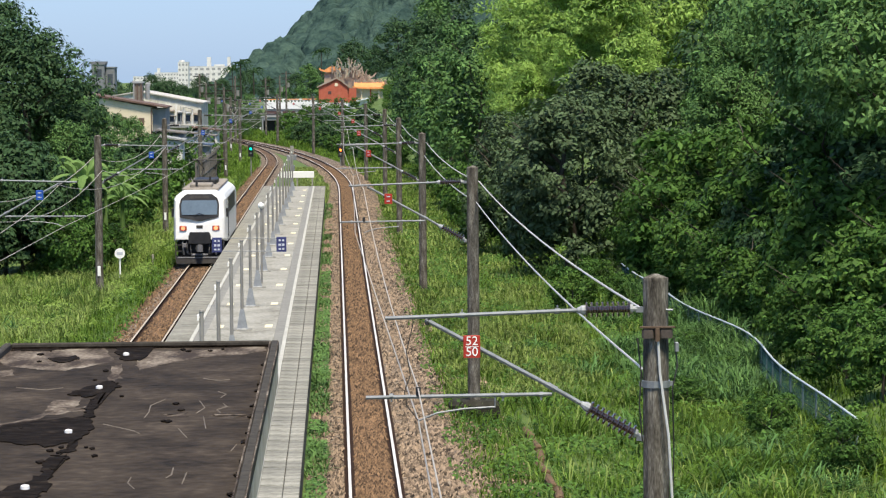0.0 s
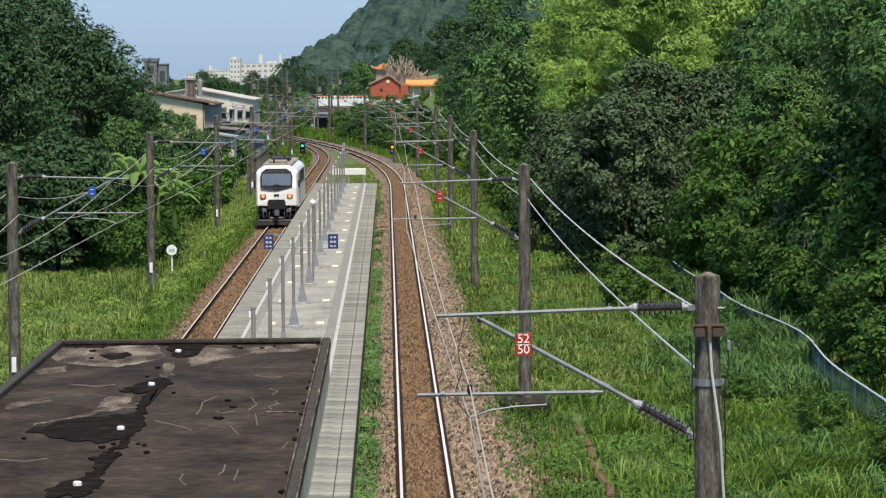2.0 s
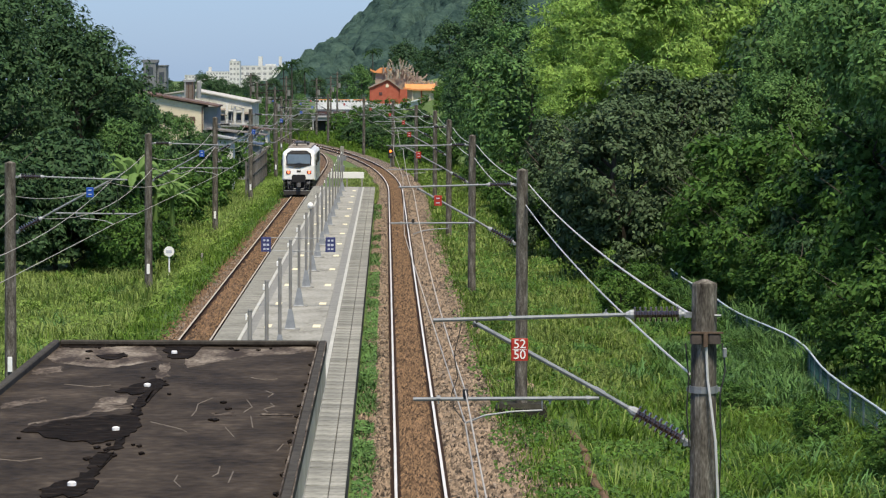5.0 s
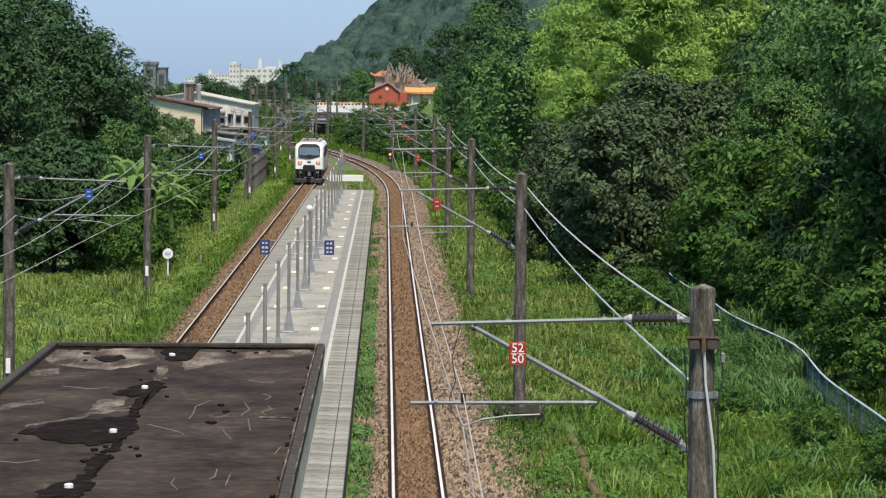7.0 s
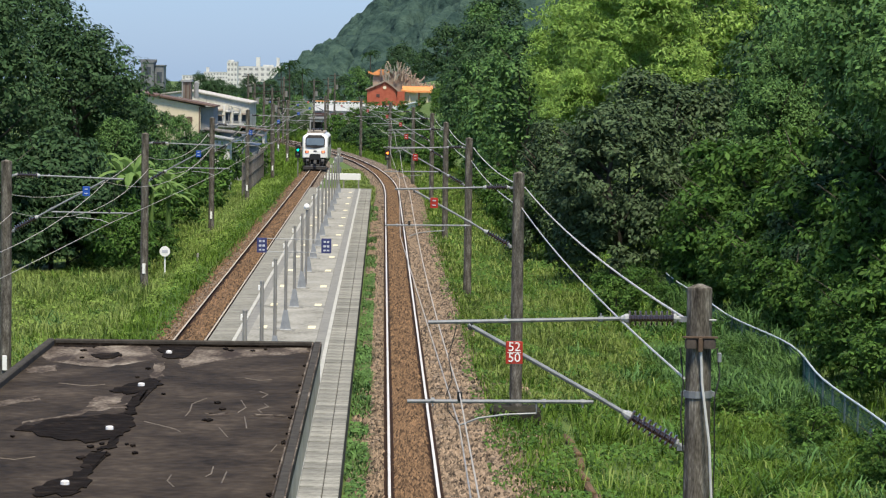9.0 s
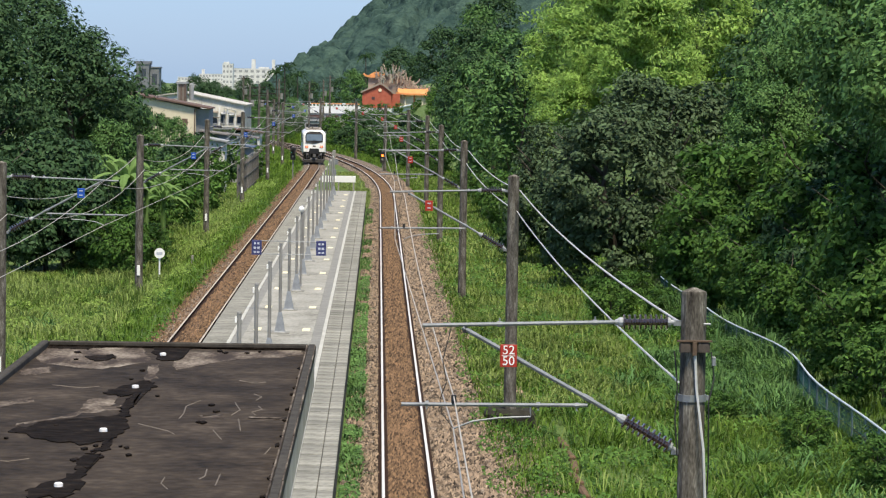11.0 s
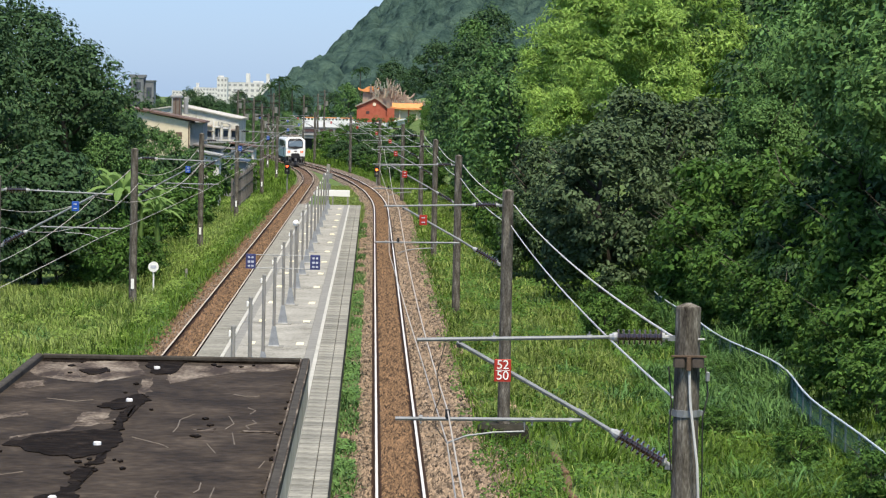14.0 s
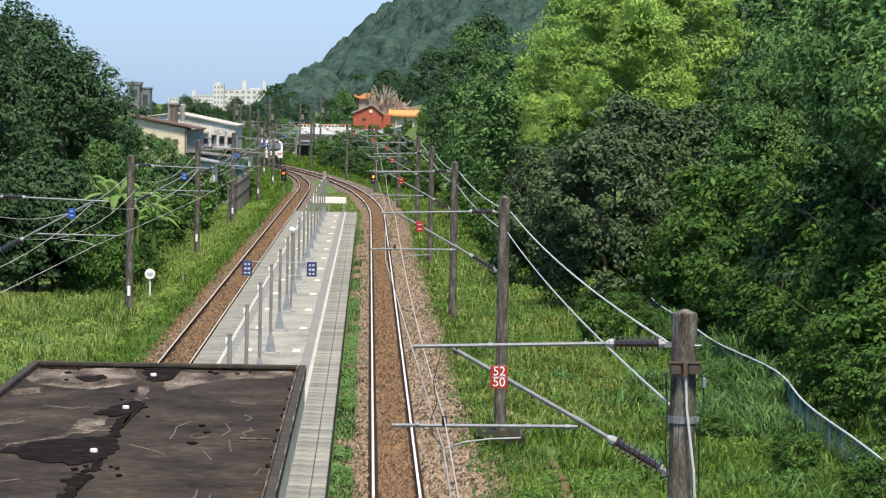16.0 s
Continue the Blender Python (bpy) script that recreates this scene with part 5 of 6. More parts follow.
def grass():
    rng = np.random.default_rng(21)

    def blades(n, x0, x1, d0, d1, power, hmin, hmax, width, path=None, keep=None):
        d = d0 + (d1 - d0) * rng.uniform(0, 1, n) ** power
        x = rng.uniform(x0, x1, n)
        patch = np.array([noise.noise((a * 0.45, b * 0.22, 3.3)) for a, b in zip(x, d)])
        if keep is not None:
            ok = patch > keep
            d, x, patch, n = d[ok], x[ok], patch[ok], int(ok.sum())
        if path:
            x = x + np.array([path(t) for t in d])
        z = np.array([ground_z(a, b) for a, b in zip(x, d)])
        h = rng.uniform(hmin, hmax, n) * (1 + 0.7 * patch) * 1.0
        h = np.where((np.abs(x - 5.0 - 0.012 * (d - 66)) < 0.16) & (d < 92), h * 0.2, h)
        a = rng.uniform(0, 2 * np.pi, n)
        lean = rng.uniform(0.3, 1.25, n)
        dirv = np.stack([np.cos(a), np.sin(a), np.zeros(n)], 1)
        side = np.stack([-np.sin(a), np.cos(a), np.zeros(n)], 1) * (width * rng.uniform(0.6, 1.4, n))[:, None]
        base = np.stack([x, d, z - 0.05], 1)
        mid = base + dirv * (h * lean * 0.35)[:, None] + np.array([0, 0, 1]) * (h * 0.7)[:, None]
        tip = base + dirv * (h * lean)[:, None] + np.array([0, 0, 1]) * (h * (1.05 - 0.35 * lean))[:, None]
        v = np.stack([base, mid + side, tip, mid - side], 1).reshape(-1, 3)
        f = np.arange(4 * n).reshape(n, 4)
        return v, f
    for label, material, args in (
        ("tall green grass on the bank beside the track", L_GRASS, (70000, 2.3, 14.5, 60, 215, 1.35, 0.18, 0.6, 0.020, right_track)),
        ("pale seeding grass among green grass", L_PALEGRASS, (3500, 3.6, 12.8, 66, 200, 1.3, 0.5, 1.0, 0.016, right_track)),
        ("green grass beside the track further on", L_GRASS, (26000, 2.4, 10, 205, 420, 1.2, 0.3, 0.8, 0.03, right_track)),
        ("green grass strip along the town-side track", L_GRASS, (60000, -9.5, -1.35, 82, 330, 1.3, 0.2, 0.6, 0.022, left_track)),
        ("pale seeding grass beside the town-side track", L_PALEGRASS, (26000, -9.3, -3.0, 84, 260, 1.3, 0.35, 0.9, 0.018, left_track)),
        ("pale grass on the open ground past the lineside poles", L_PALEGRASS, (22000, -15.5, -8.6, 84, 158, 1.0, 0.35, 0.8, 0.022, left_track)),
        ("pale grass beside the poles further on", L_PALEGRASS, (14000, 2.6, 8.0, 150, 340, 1.0, 0.3, 0.75, 0.035, right_track)),
        ("low green weeds between platform and track", L_MID, (15000, -1.62, -1.12, 60, 240, 1.6, 0.08, 0.34, 0.020, right_track, -0.02)),
        ("bright yellow-green grass in a sunny patch of the bank", L_PALEGRASS, (24000, 2.6, 8.4, 94, 146, 1.1, 0.25, 0.6, 0.022, right_track, -0.15)),
        ("fine bright green grass mound on the bank", L_GRASS, (12000, 9.0, 12.6, 76, 94, 1.0, 0.35, 0.75, 0.012, right_track)),
        ("tall dark grass beside the fence", L_MID, (6000, 8.6, 12.2, 92, 112, 1.0, 0.6, 1.2, 0.022, right_track)),
        ("tall grass grown through the fence", L_MID, (6500, 11.6, 13.2, 100, 142, 1.0, 0.7, 1.35, 0.025, right_track)),
        ("rough grass on the far bank", L_GRASS, (16000, 2.2, 13.0, 415, 535, 1.0, 0.5, 1.2, 0.06, right_track)),
        ("rough grass beside the far curve", L_GRASS, (12000, -8.0, -1.4, 325, 466, 1.0, 0.3, 0.8, 0.05, left_track)),
        ("green grass past the platform end", L_PALEGRASS, (15000, -5.2, -1.5, 238, 275, 1.0, 0.3, 0.6, 0.03, right_track)),
        ("grass between the converging tracks", L_PALEGRASS, (5000, -4.6, -1.6, 262, 330, 1.0, 0.15, 0.4, 0.03, right_track)),
    ):
        v, f = blades(*args)
        tagged(new("grass", quick_mesh("grass", v, f, material)), label, "grass", kind="stuff")
    # broad-leaved creepers over the grass
    for label, n, x0, x1, d0, d1, path, size in (("broad-leaved creeper over the bank", 90000, 3.2, 13.5, 66, 230, right_track, 0.13), ("broad-leaved creeper beside the town-side track", 90000, -9.3, -2.2, 84, 300, left_track, 0.14), ("low weeds creeping into the ballast", 9000, 1.9, 3.6, 66, 220, right_track, 0.11), ("low weeds creeping into the ballast", 5000, -2.4, -1.0, 90, 260, left_track, 0.14), ("green weeds growing up the platform face", 9000, -1.6, -1.12, 62, 150, right_track, 0.10)):
        d = d0 + (d1 - d0) * rng.uniform(0, 1, n) ** 1.4
        u = rng.uniform(x0, x1, n)
        m = np.array([noise.noise((a * 0.6, b * 0.3, 9.1)) for a, b in zip(u, d)])
        ok = m > (-0.30 if n == 90000 and u[0] < 0 else -0.05 if n > 5000 else 0.12)
        ok &= ~((np.abs(u + RIGHT_X - 5.0 - 0.012 * (d - 66)) < 0.17) & (d < 92))
        d, u, m = d[ok], u[ok], m[ok]
        x = u + np.array([path(t) for t in d])
        z = np.array([ground_z(a, b) for a, b in zip(x, d)]) + rng.uniform(0.05, 0.55, len(d)) * (0.4 + 1.5 * m)
        v, f = leaf_quads(rng, np.stack([x, d, z], 1), np.tile([0, -0.3, 0.3], (len(d), 1)), size, narrow=0.7)
        tagged(new("creeper", quick_mesh("creeper", v, f, L_MID if "platform" in label else L_WEED if "town" in label else L_VINE)), label, "weeds", kind="stuff")


def tufts():
    """Clumps of long arching blades near the fence and on the bank."""
    rng = random.Random(17)
    shapes = []
    for k in range(4):
        g = Geo()
        for i in range(70):
            a, L, w = rng.uniform(0, 6.28), rng.uniform(0.7, 1.5), rng.uniform(0.018, 0.035)
            up = rng.uniform(0.75, 1.5)
            bx, by = rng.gauss(0, 0.22), rng.gauss(0, 0.22)
            vs = []
            for j in range(5):
                t = j / 4
                r, zz = L * 0.55 * t, L * (up * t - up * 0.62 * t * t) * 0.9
                ww = w * (1 - t * 0.85)
                for q in (-ww, ww):
                    vs.append((bx + math.cos(a) * r - math.sin(a) * q, by + math.sin(a) * r + math.cos(a) * q, zz))
            g.add(vs, [(2 * j, 2 * j + 1, 2 * j + 3, 2 * j + 2) for j in range(4)])
        me = bpy.data.meshes.new("grass_tuft")
        me.from_pydata(g.v, [], g.f)
        me.materials.append((L_GRASS, L_MID, L_GRASS, L_VINE)[k])
        shapes.append(me)
    for i in range(150):
        y = rng.uniform(66, 150) if i < 110 else rng.uniform(95, 190)
        x = rng.uniform(5.5, 12.6) if i < 110 else rng.uniform(-15.5, -11.2)
        if i < 60:
            x, y = rng.uniform(8.2, 12.8), rng.uniform(66, 105)
        ob = tagged(new("grass_tuft", shapes[rng.randrange(4)]), "clump of long arching green grass blades", "grass", "grass tufts")
        ob.matrix_basis = pose(x, y, ground_z(x, y) - 0.08, 0, 0, rng.uniform(0, 360)) @ Matrix.Scale(rng.uniform(0.7, 1.3), 4)


# ---- distance ----
def hill():
    rng = np.random.default_rng(31)
    nx, ny = 230, 130
    xs = np.linspace(-75, 560, nx)
    ys = np.linspace(1150, 1800, ny)
    X, Y = np.meshgrid(xs, ys)
    prof = np.interp(X, (-75, -60, -45, -28, -11, 13, 60, 150, 560), (1, 3, 9, 21, 35, 56, 88, 112, 125))
    ridge = np.clip((Y - 1150) / 430, 0, 1) ** 0.85
    Z = prof * ridge - 6 * np.clip(1 - (Y - 1150) / 40, 0, 1)
    seeds = rng.uniform([-95, 1150], [560, 1800], (3800, 2))
    height = rng.uniform(5.0, 14.0, 3800)
    bump = np.zeros_like(Z)
    for (sx, sy), h in zip(seeds, height):
        i0, i1 = np.searchsorted(xs, (sx - 8, sx + 8))
        j0, j1 = np.searchsorted(ys, (sy - 12, sy + 12))
        r2 = ((X[j0:j1, i0:i1] - sx) / 6.5) ** 2 + ((Y[j0:j1, i0:i1] - sy) / 10.0) ** 2
        bump[j0:j1, i0:i1] = np.maximum(bump[j0:j1, i0:i1], h * np.sqrt(np.clip(1 - r2, 0, 1)))
    big = np.array([[9 * noise.noise((x * 0.014, y * 0.012, 2)) for x in xs] for y in ys])
    Z = Z - 4 + bump * np.clip(0.3 + prof / 22, 0.3, 1) + 0.4 * big * ridge + rng.normal(0, 0.4, Z.shape)
    v = np.stack([X, Y, Z], 2).reshape(-1, 3)
    f = np.array([(j * nx + i, j * nx + i + 1, (j + 1) * nx + i + 1, (j + 1) * nx + i) for j in range(ny - 1) for i in range(nx - 1)])
    tagged(new("wooded_hill", quick_mesh("wooded_hill", v, f, M_HILL, True)), "distant hill covered in dense forest, haze blue put into its green", "hill", kind="stuff")


def block(name, label, x0, x1, y, z0, z1, depth, walls, cols, floors, glass, group="", roofbits=()):
    """A far building: walls, a parapet and separate windows set into its front."""
    b = thing(name, label, "building", group, at=pose((x0 + x1) / 2, y, z0))
    w, h = x1 - x0, z1 - z0
    part("wall", Geo().box(-w / 2, 0, -2, w / 2, depth, h), walls, b)
    part("roof", Geo().box(-w / 2 - 0.15, -0.15, h, w / 2 + 0.15, depth, h + 0.3), walls, b)
    for c in range(cols):
        for f in range(floors):
            cw, fh = w / cols, h / floors
            part("window", Geo().box(-w / 2 + cw * (c + 0.22), -0.06, fh * (f + 0.3), -w / 2 + cw * (c + 0.78), 0.05, fh * (f + 0.75)), glass, b)
    for a, c, t in roofbits:
        part("roof_tower", Geo().box(a, 1, h + 0.3, c, depth * 0.6, h + t), walls, b)
    return b


def town():
    M_CREAM = mat("cream_render", [(0.3, (0.50, 0.44, 0.32)), (0.7, (0.66, 0.59, 0.45))], 0.9, scale=0.5)
    M_PALEW = mat("white_render", [(0.25, (0.42, 0.42, 0.41)), (0.7, (0.72, 0.72, 0.70))], 0.9, scale=0.4)
    M_GREYW = mat("grey_concrete_wall", [(0.3, (0.20, 0.21, 0.22)), (0.7, (0.32, 0.33, 0.34))], 0.9, scale=0.4)
    M_GREYD = mat("weathered_grey_concrete", [(0.3, (0.12, 0.13, 0.14)), (0.7, (0.19, 0.20, 0.215))], 0.9, scale=0.4)
    M_SHEET = mat("pale_sheet_roof", [(0.28, (0.20, 0.185, 0.16)), (0.5, (0.40, 0.385, 0.35)), (0.7, (0.58, 0.565, 0.52))], 0.7, scale=0.9, detail=8)
    M_STAINW = mat("stained_white_render", [(0.30, (0.20, 0.18, 0.15)), (0.44, (0.48, 0.46, 0.40)), (0.7, (0.72, 0.70, 0.63))], 0.9, scale=0.9, detail=8, stretch=(1, 1, 0.45))
    M_DKWIN = mat("dark_window", [(0.3, (0.03, 0.04, 0.05)), (0.7, (0.08, 0.09, 0.11))], 0.2, scale=1)
    M_RUSTR = mat("brown_fascia", [(0.3, (0.08, 0.05, 0.04)), (0.7, (0.15, 0.10, 0.08))], 0.8, scale=2)
    M_FENCED = mat("dark_grey_fence", [(0.3, (0.06, 0.055, 0.05)), (0.5, (0.13, 0.12, 0.11)), (0.7, (0.22, 0.20, 0.19))], 0.8, scale=1.2, obrandom=0.25)
    M_TOWER = mat("streaked_brown_grey_render", [(0.3, (0.10, 0.085, 0.075)), (0.7, (0.26, 0.23, 0.20))], 0.9, scale=0.8, stretch=(1, 1, 0.3))
    # city far off
    block("apartment_block", "white apartment block far off above the trees", -121, -80, 2500, 0, 16.6, 20, M_PALEW, 9, 4, M_GREYW, "far apartment blocks", ((-0.6, 2.4, 7.5), (15.5, 17.8, 7.5), (5, 13, 1.6)))
    block("apartment_block", "pale apartment block far off above the trees", -122, -114, 2460, 0, 20, 20, M_PALEW, 3, 5, M_GREYW, "far apartment blocks", ((-3, 1, 1.6),))
    block("apartment_block", "pale apartment block far off above the trees", -148, -128, 2600, 0, 12, 20, M_PALEW, 8, 4, M_GREYW, "far apartment blocks", ((-8, -6, 4),))
    block("apartment_block", "pale grey apartment block far off above the trees", -172, -155, 2700, 0, 9, 20, M_PALEW, 6, 3, M_GREYW, "far apartment blocks")
    block("apartment_block", "pale grey low block far off above the trees", -95, -60, 2800, 0, 6, 20, M_PALEW, 8, 3, M_GREYW, "far apartment blocks")
    block("office_block", "grey concrete office block with overhanging top", -58.4, -55.3, 760, 0, 12.3, 8, M_GREYD, 1, 3, M_DKWIN, roofbits=((-2.0, 2.0, 0.8),))
    block("office_block", "grey concrete office block beside a taller one", -55.2, -53.0, 762, 0, 11.5, 8, M_GREYD, 1, 2, M_DKWIN)
    # warehouse with white roof and cream house before it
    h = thing("house", "cream-walled house with brown eaves beside the line", "house", at=pose(-20.6, 318, 0))
    part("wall", Geo().prism([(-4.4, -0.5), (2.2, -0.5), (2.2, 6.36), (-4.4, 7.62)], 1, 0, 9), M_CREAM, h)
    part("roof", Geo().prism([(-4.8, 7.72), (3.7, 6.28), (3.7, 6.42), (-4.8, 7.92)], 1, -0.4, 9.3), M_RUSTR, h, "brown sheet roof edge")
    part("side_wall", Geo().box(2.203, 0.6, -0.5, 3.5, 8.6, 6.24), M_GREYW, h, "grey-white side bay")
    for x, z, w2 in ((-2.5, 5.2, 0.3), (-0.7, 4.7, 0.36), (1.1, 4.6, 0.3)):
        w = part("window", Geo().box(x - w2, -0.05, z, x + w2, 0.05, z + 0.7), M_RUSTR, h, "small brown shuttered window")
        part("sill", Geo().box(x - w2 - 0.08, -0.12, z - 0.1, x + w2 + 0.08, 0.04, z), M_CREAM, w)
    part("downpipe", Geo().tube([(2.1, -0.08, 0), (2.1, -0.08, 6.3)], 0.06, 6), M_RUSTR, h)
    tk = thing("water_tank_tower", "streaked grey-brown rooftop tank tower beside the warehouse", "tower", at=pose(-20.95, 336, 0))
    part("shaft", Geo().box(-0.5, 0, -0.3, 0.5, 2, 8.75, c=0.06), M_TOWER, tk)
    for x in (-0.42, -0.05, 0.36):
        part("pilaster", Geo().box(x - 0.07, -0.12, 6.0, x + 0.07, -0.002, 8.7), M_GREYW if x < -0.3 else M_RUSTR, tk)
    part("cap", Geo().box(-0.62, -0.15, 8.75, 0.62, 2.1, 9.0, c=0.05), M_GREYW, tk)
    part("tank", Geo().tube([(0.98, 1.0, 7.0), (0.98, 1.0, 8.7), (0.98, 1.0, 8.85)], [0.26, 0.26, 0.12], 12), M_GREYW, tk, "pale round water tank")
    wh = thing("warehouse", "stained white warehouse with a long sloping sheet roof", "warehouse", at=pose(-18.6, 342, 0))
    part("wall", Geo().prism([(-6.4, -0.5), (4.1, -0.5), (4.1, 6.5), (-2.5, 7.75), (-6.4, 7.2)], 1, 0, 18), M_STAINW, wh)
    part("roof", Geo().prism([(-2.5, 7.77), (4.3, 6.48), (4.3, 6.60), (-2.5, 7.90)], 1, -0.25, 18.3), M_SHEET, wh)
    part("roof", Geo().prism([(-6.8, 7.14), (-2.5, 7.77), (-2.5, 7.90), (-6.8, 7.28)], 1, -0.25, 18.3), M_SHEET, wh)
    wr = random.Random(41)
    for i in range(7):
        x = -1.7 + i * 0.88
        z = 4.4 + 0.25 * wr.random()
        w = part("window", Geo().box(x - 0.26, -0.05, z, x + 0.22, 0.06, z + 0.85 - 0.2 * (i % 2)), M_DKWIN, wh)
        part("frame", Geo().box(x - 0.32, -0.09, z - 0.08, x + 0.28, -0.052, z), M_GREYW, w)
        part("pilaster", Geo().box(x + 0.36, -0.14, 0, x + 0.5, -0.002, 6.75 - 0.16 * i), M_PALEW, wh)
        zz = 6.0 - 0.13 * i + 0.1 * wr.random()
        part("awning", Geo().prism([(-0.45, zz), (0.0, zz + 0.16), (0.0, zz + 0.22), (-0.45, zz + 0.05)], 0, x - 0.3, x + 0.28), M_GREYW if i % 3 else M_TOWER, wh, "small grey sheet awning")
    part("duct", Geo().tube([(-0.6, -0.25, 5.75), (0.4, -0.25, 6.1), (0.45, -0.25, 5.2), (1.4, -0.25, 5.15)], 0.07, 6), M_TOWER, wh, "rusty brown pipe")
    part("duct", Geo().tube([(1.9, -0.22, 4.2), (1.9, -0.22, 6.2), (3.2, -0.22, 5.9)], 0.06, 6), M_GREYW, wh)
    part("balcony", Geo().box(-0.9, -0.7, 3.9, 4.0, 0.0, 4.1), M_GREYW, wh)
    ln = thing("lean_to", "grey sheet lean-to at the foot of the warehouse", "shed", at=pose(-13.8, 315, 0))
    part("wall", Geo().box(-1.4, 0, -0.4, 1.6, 4, 3.4), M_GREYW, ln)
    part("roof", Geo().prism([(-1.7, 3.9), (1.9, 3.45), (1.9, 3.55), (-1.7, 4.0)], 1, -0.3, 4.3), M_FENCED, ln)
    # dark trackside fence in front of the houses
    for i in range(10):
        y = 256 + i * 6
        x = -11.35 - 0.02 * i
        f = thing("lineside_fence_panel", "dark grey steel lineside fence panel", "fence", "lineside fence panels", at=pose(x, y, ground_z(x, y)))
        part("post", Geo().box(-0.06, -0.06, -0.2, 0.06, 0.06, 3.1, c=0.01), M_FENCED, f)
        g = Geo()
        for k in range(1, 12):
            g.box(-0.012, k * 0.5 - 0.03, 0.1, 0.012, k * 0.5 + 0.03, 2.9 + 0.08 * (k % 2))
        for z in (0.4, 1.6, 2.7):
            g.box(-0.03, 0.06, z - 0.04, 0.03, 5.9, z + 0.04)
        tagged(part("infill", g, M_FENCED, f), kind="stuff")
    M_TARP = mat("faded_blue_tarpaulin", [(0.3, (0.05, 0.08, 0.14)), (0.7, (0.11, 0.15, 0.23))], 0.7, scale=1.5)
    for name, label, x, y, w, d, h, walls, roofm in (("shed", "small white-walled shed behind the lineside fence", -14.0, 272, 1.6, 4, 4.3, M_PALEW, M_GREYW), ("shed", "grey shed with a faded blue sheet roof", -12.9, 298, 2.0, 5, 3.3, M_GREYW, M_TARP), ("shed", "low grey shed with a pale roof", -15.6, 300, 2.4, 6, 4.4, M_GREYW, M_FENCED), ("shed", "pale shed with a rusty brown roof", -13.4, 326, 2.4, 6, 4.2, M_PALEW, M_RUSTR)):
        b = thing(name, label, "shed", "sheds by the line", at=pose(x, y, -0.4))
        part("wall", Geo().box(-w / 2, 0, 0, w / 2, d, h), walls, b)
        part("roof", Geo().prism([(-w / 2 - 0.25, h + 0.35), (w / 2 + 0.25, h), (w / 2 + 0.25, h + 0.12), (-w / 2 - 0.25, h + 0.47)], 1, -0.4, d + 0.3), roofm, b)
        part("window", Geo().box(-0.35, -0.05, h - 1.5, 0.35, 0.05, h - 0.7), M_DKWIN, b)
    for x, y, h in ((-12.4, 352, 8.6), (-14.3, 378, 9.2), (-16.4, 402, 9.0), (-13.6, 430, 9.8), (-19.5, 455, 10.2), (-11.0, 500, 9.5), (-8.2, 530, 10.5), (-9.4, 536, 9.8)):
        u = thing("utility_pole", "dark utility pole with crossarms and boxes", "pole", "utility poles", at=pose(x, y, -0.4))
        part("shaft", Geo().tube([(0, 0, 0), (0, 0, h)], [0.19, 0.13], 8), M_POLE, u)
        for zz, ww in ((h - 0.4, 0.9), (h - 1.4, 0.7)):
            part("crossarm", Geo().box(-ww, -0.06, zz - 0.06, ww, 0.06, zz + 0.06), M_DARKCONC, u)
        part("transformer", Geo().tube([(0.35, 0, h - 2.7), (0.35, 0, h - 1.9)], 0.22, 10), M_SLABDARK, u)
    ends = [(-12.4, 352, 8.2), (-14.3, 378, 8.8), (-16.4, 402, 8.6), (-19.5, 455, 9.8)]
    for off in (-0.8, 0.8):
        wire("service_wire", [(x + off, y, z - 0.3) for x, y, z in ends], 0.5, 0.02, M_BLACKWIRE, "black service wire between utility poles")
    # road bridge with a dark opening beyond the curve
    br = thing("road_underpass", "grey concrete abutment with a dark low opening", "wall", at=pose(-11.2, 540, 0))
    g = Geo().box(-1.4, 0.5, -0.6, -1.15, 4, 2.3).box(1.25, 0.5, -0.6, 4.6, 4, 2.3).box(-1.149, 0.5, 1.75, 1.249, 4, 2.3)
    part("wall", g, M_GREYW, br)
    # solid black block fills the opening in place of its inner shade
    part("opening", Geo().box(-1.149, 1.6, -0.6, 1.249, 3.9, 1.749), M_BLACKWIRE, br, "black block for the shade in the opening")
    part("coping", Geo().box(-1.6, 0.3, 2.3, 4.8, 4.0, 2.45), M_GREYW, br)
    part("parapet", Geo().prism([(-9.0, 1.2), (-1.5, 0.2), (-1.5, 0.6), (-9.0, 1.6)], 1, -0.4, 0.0), M_PALEW, br, "pale sloping roadside parapet")


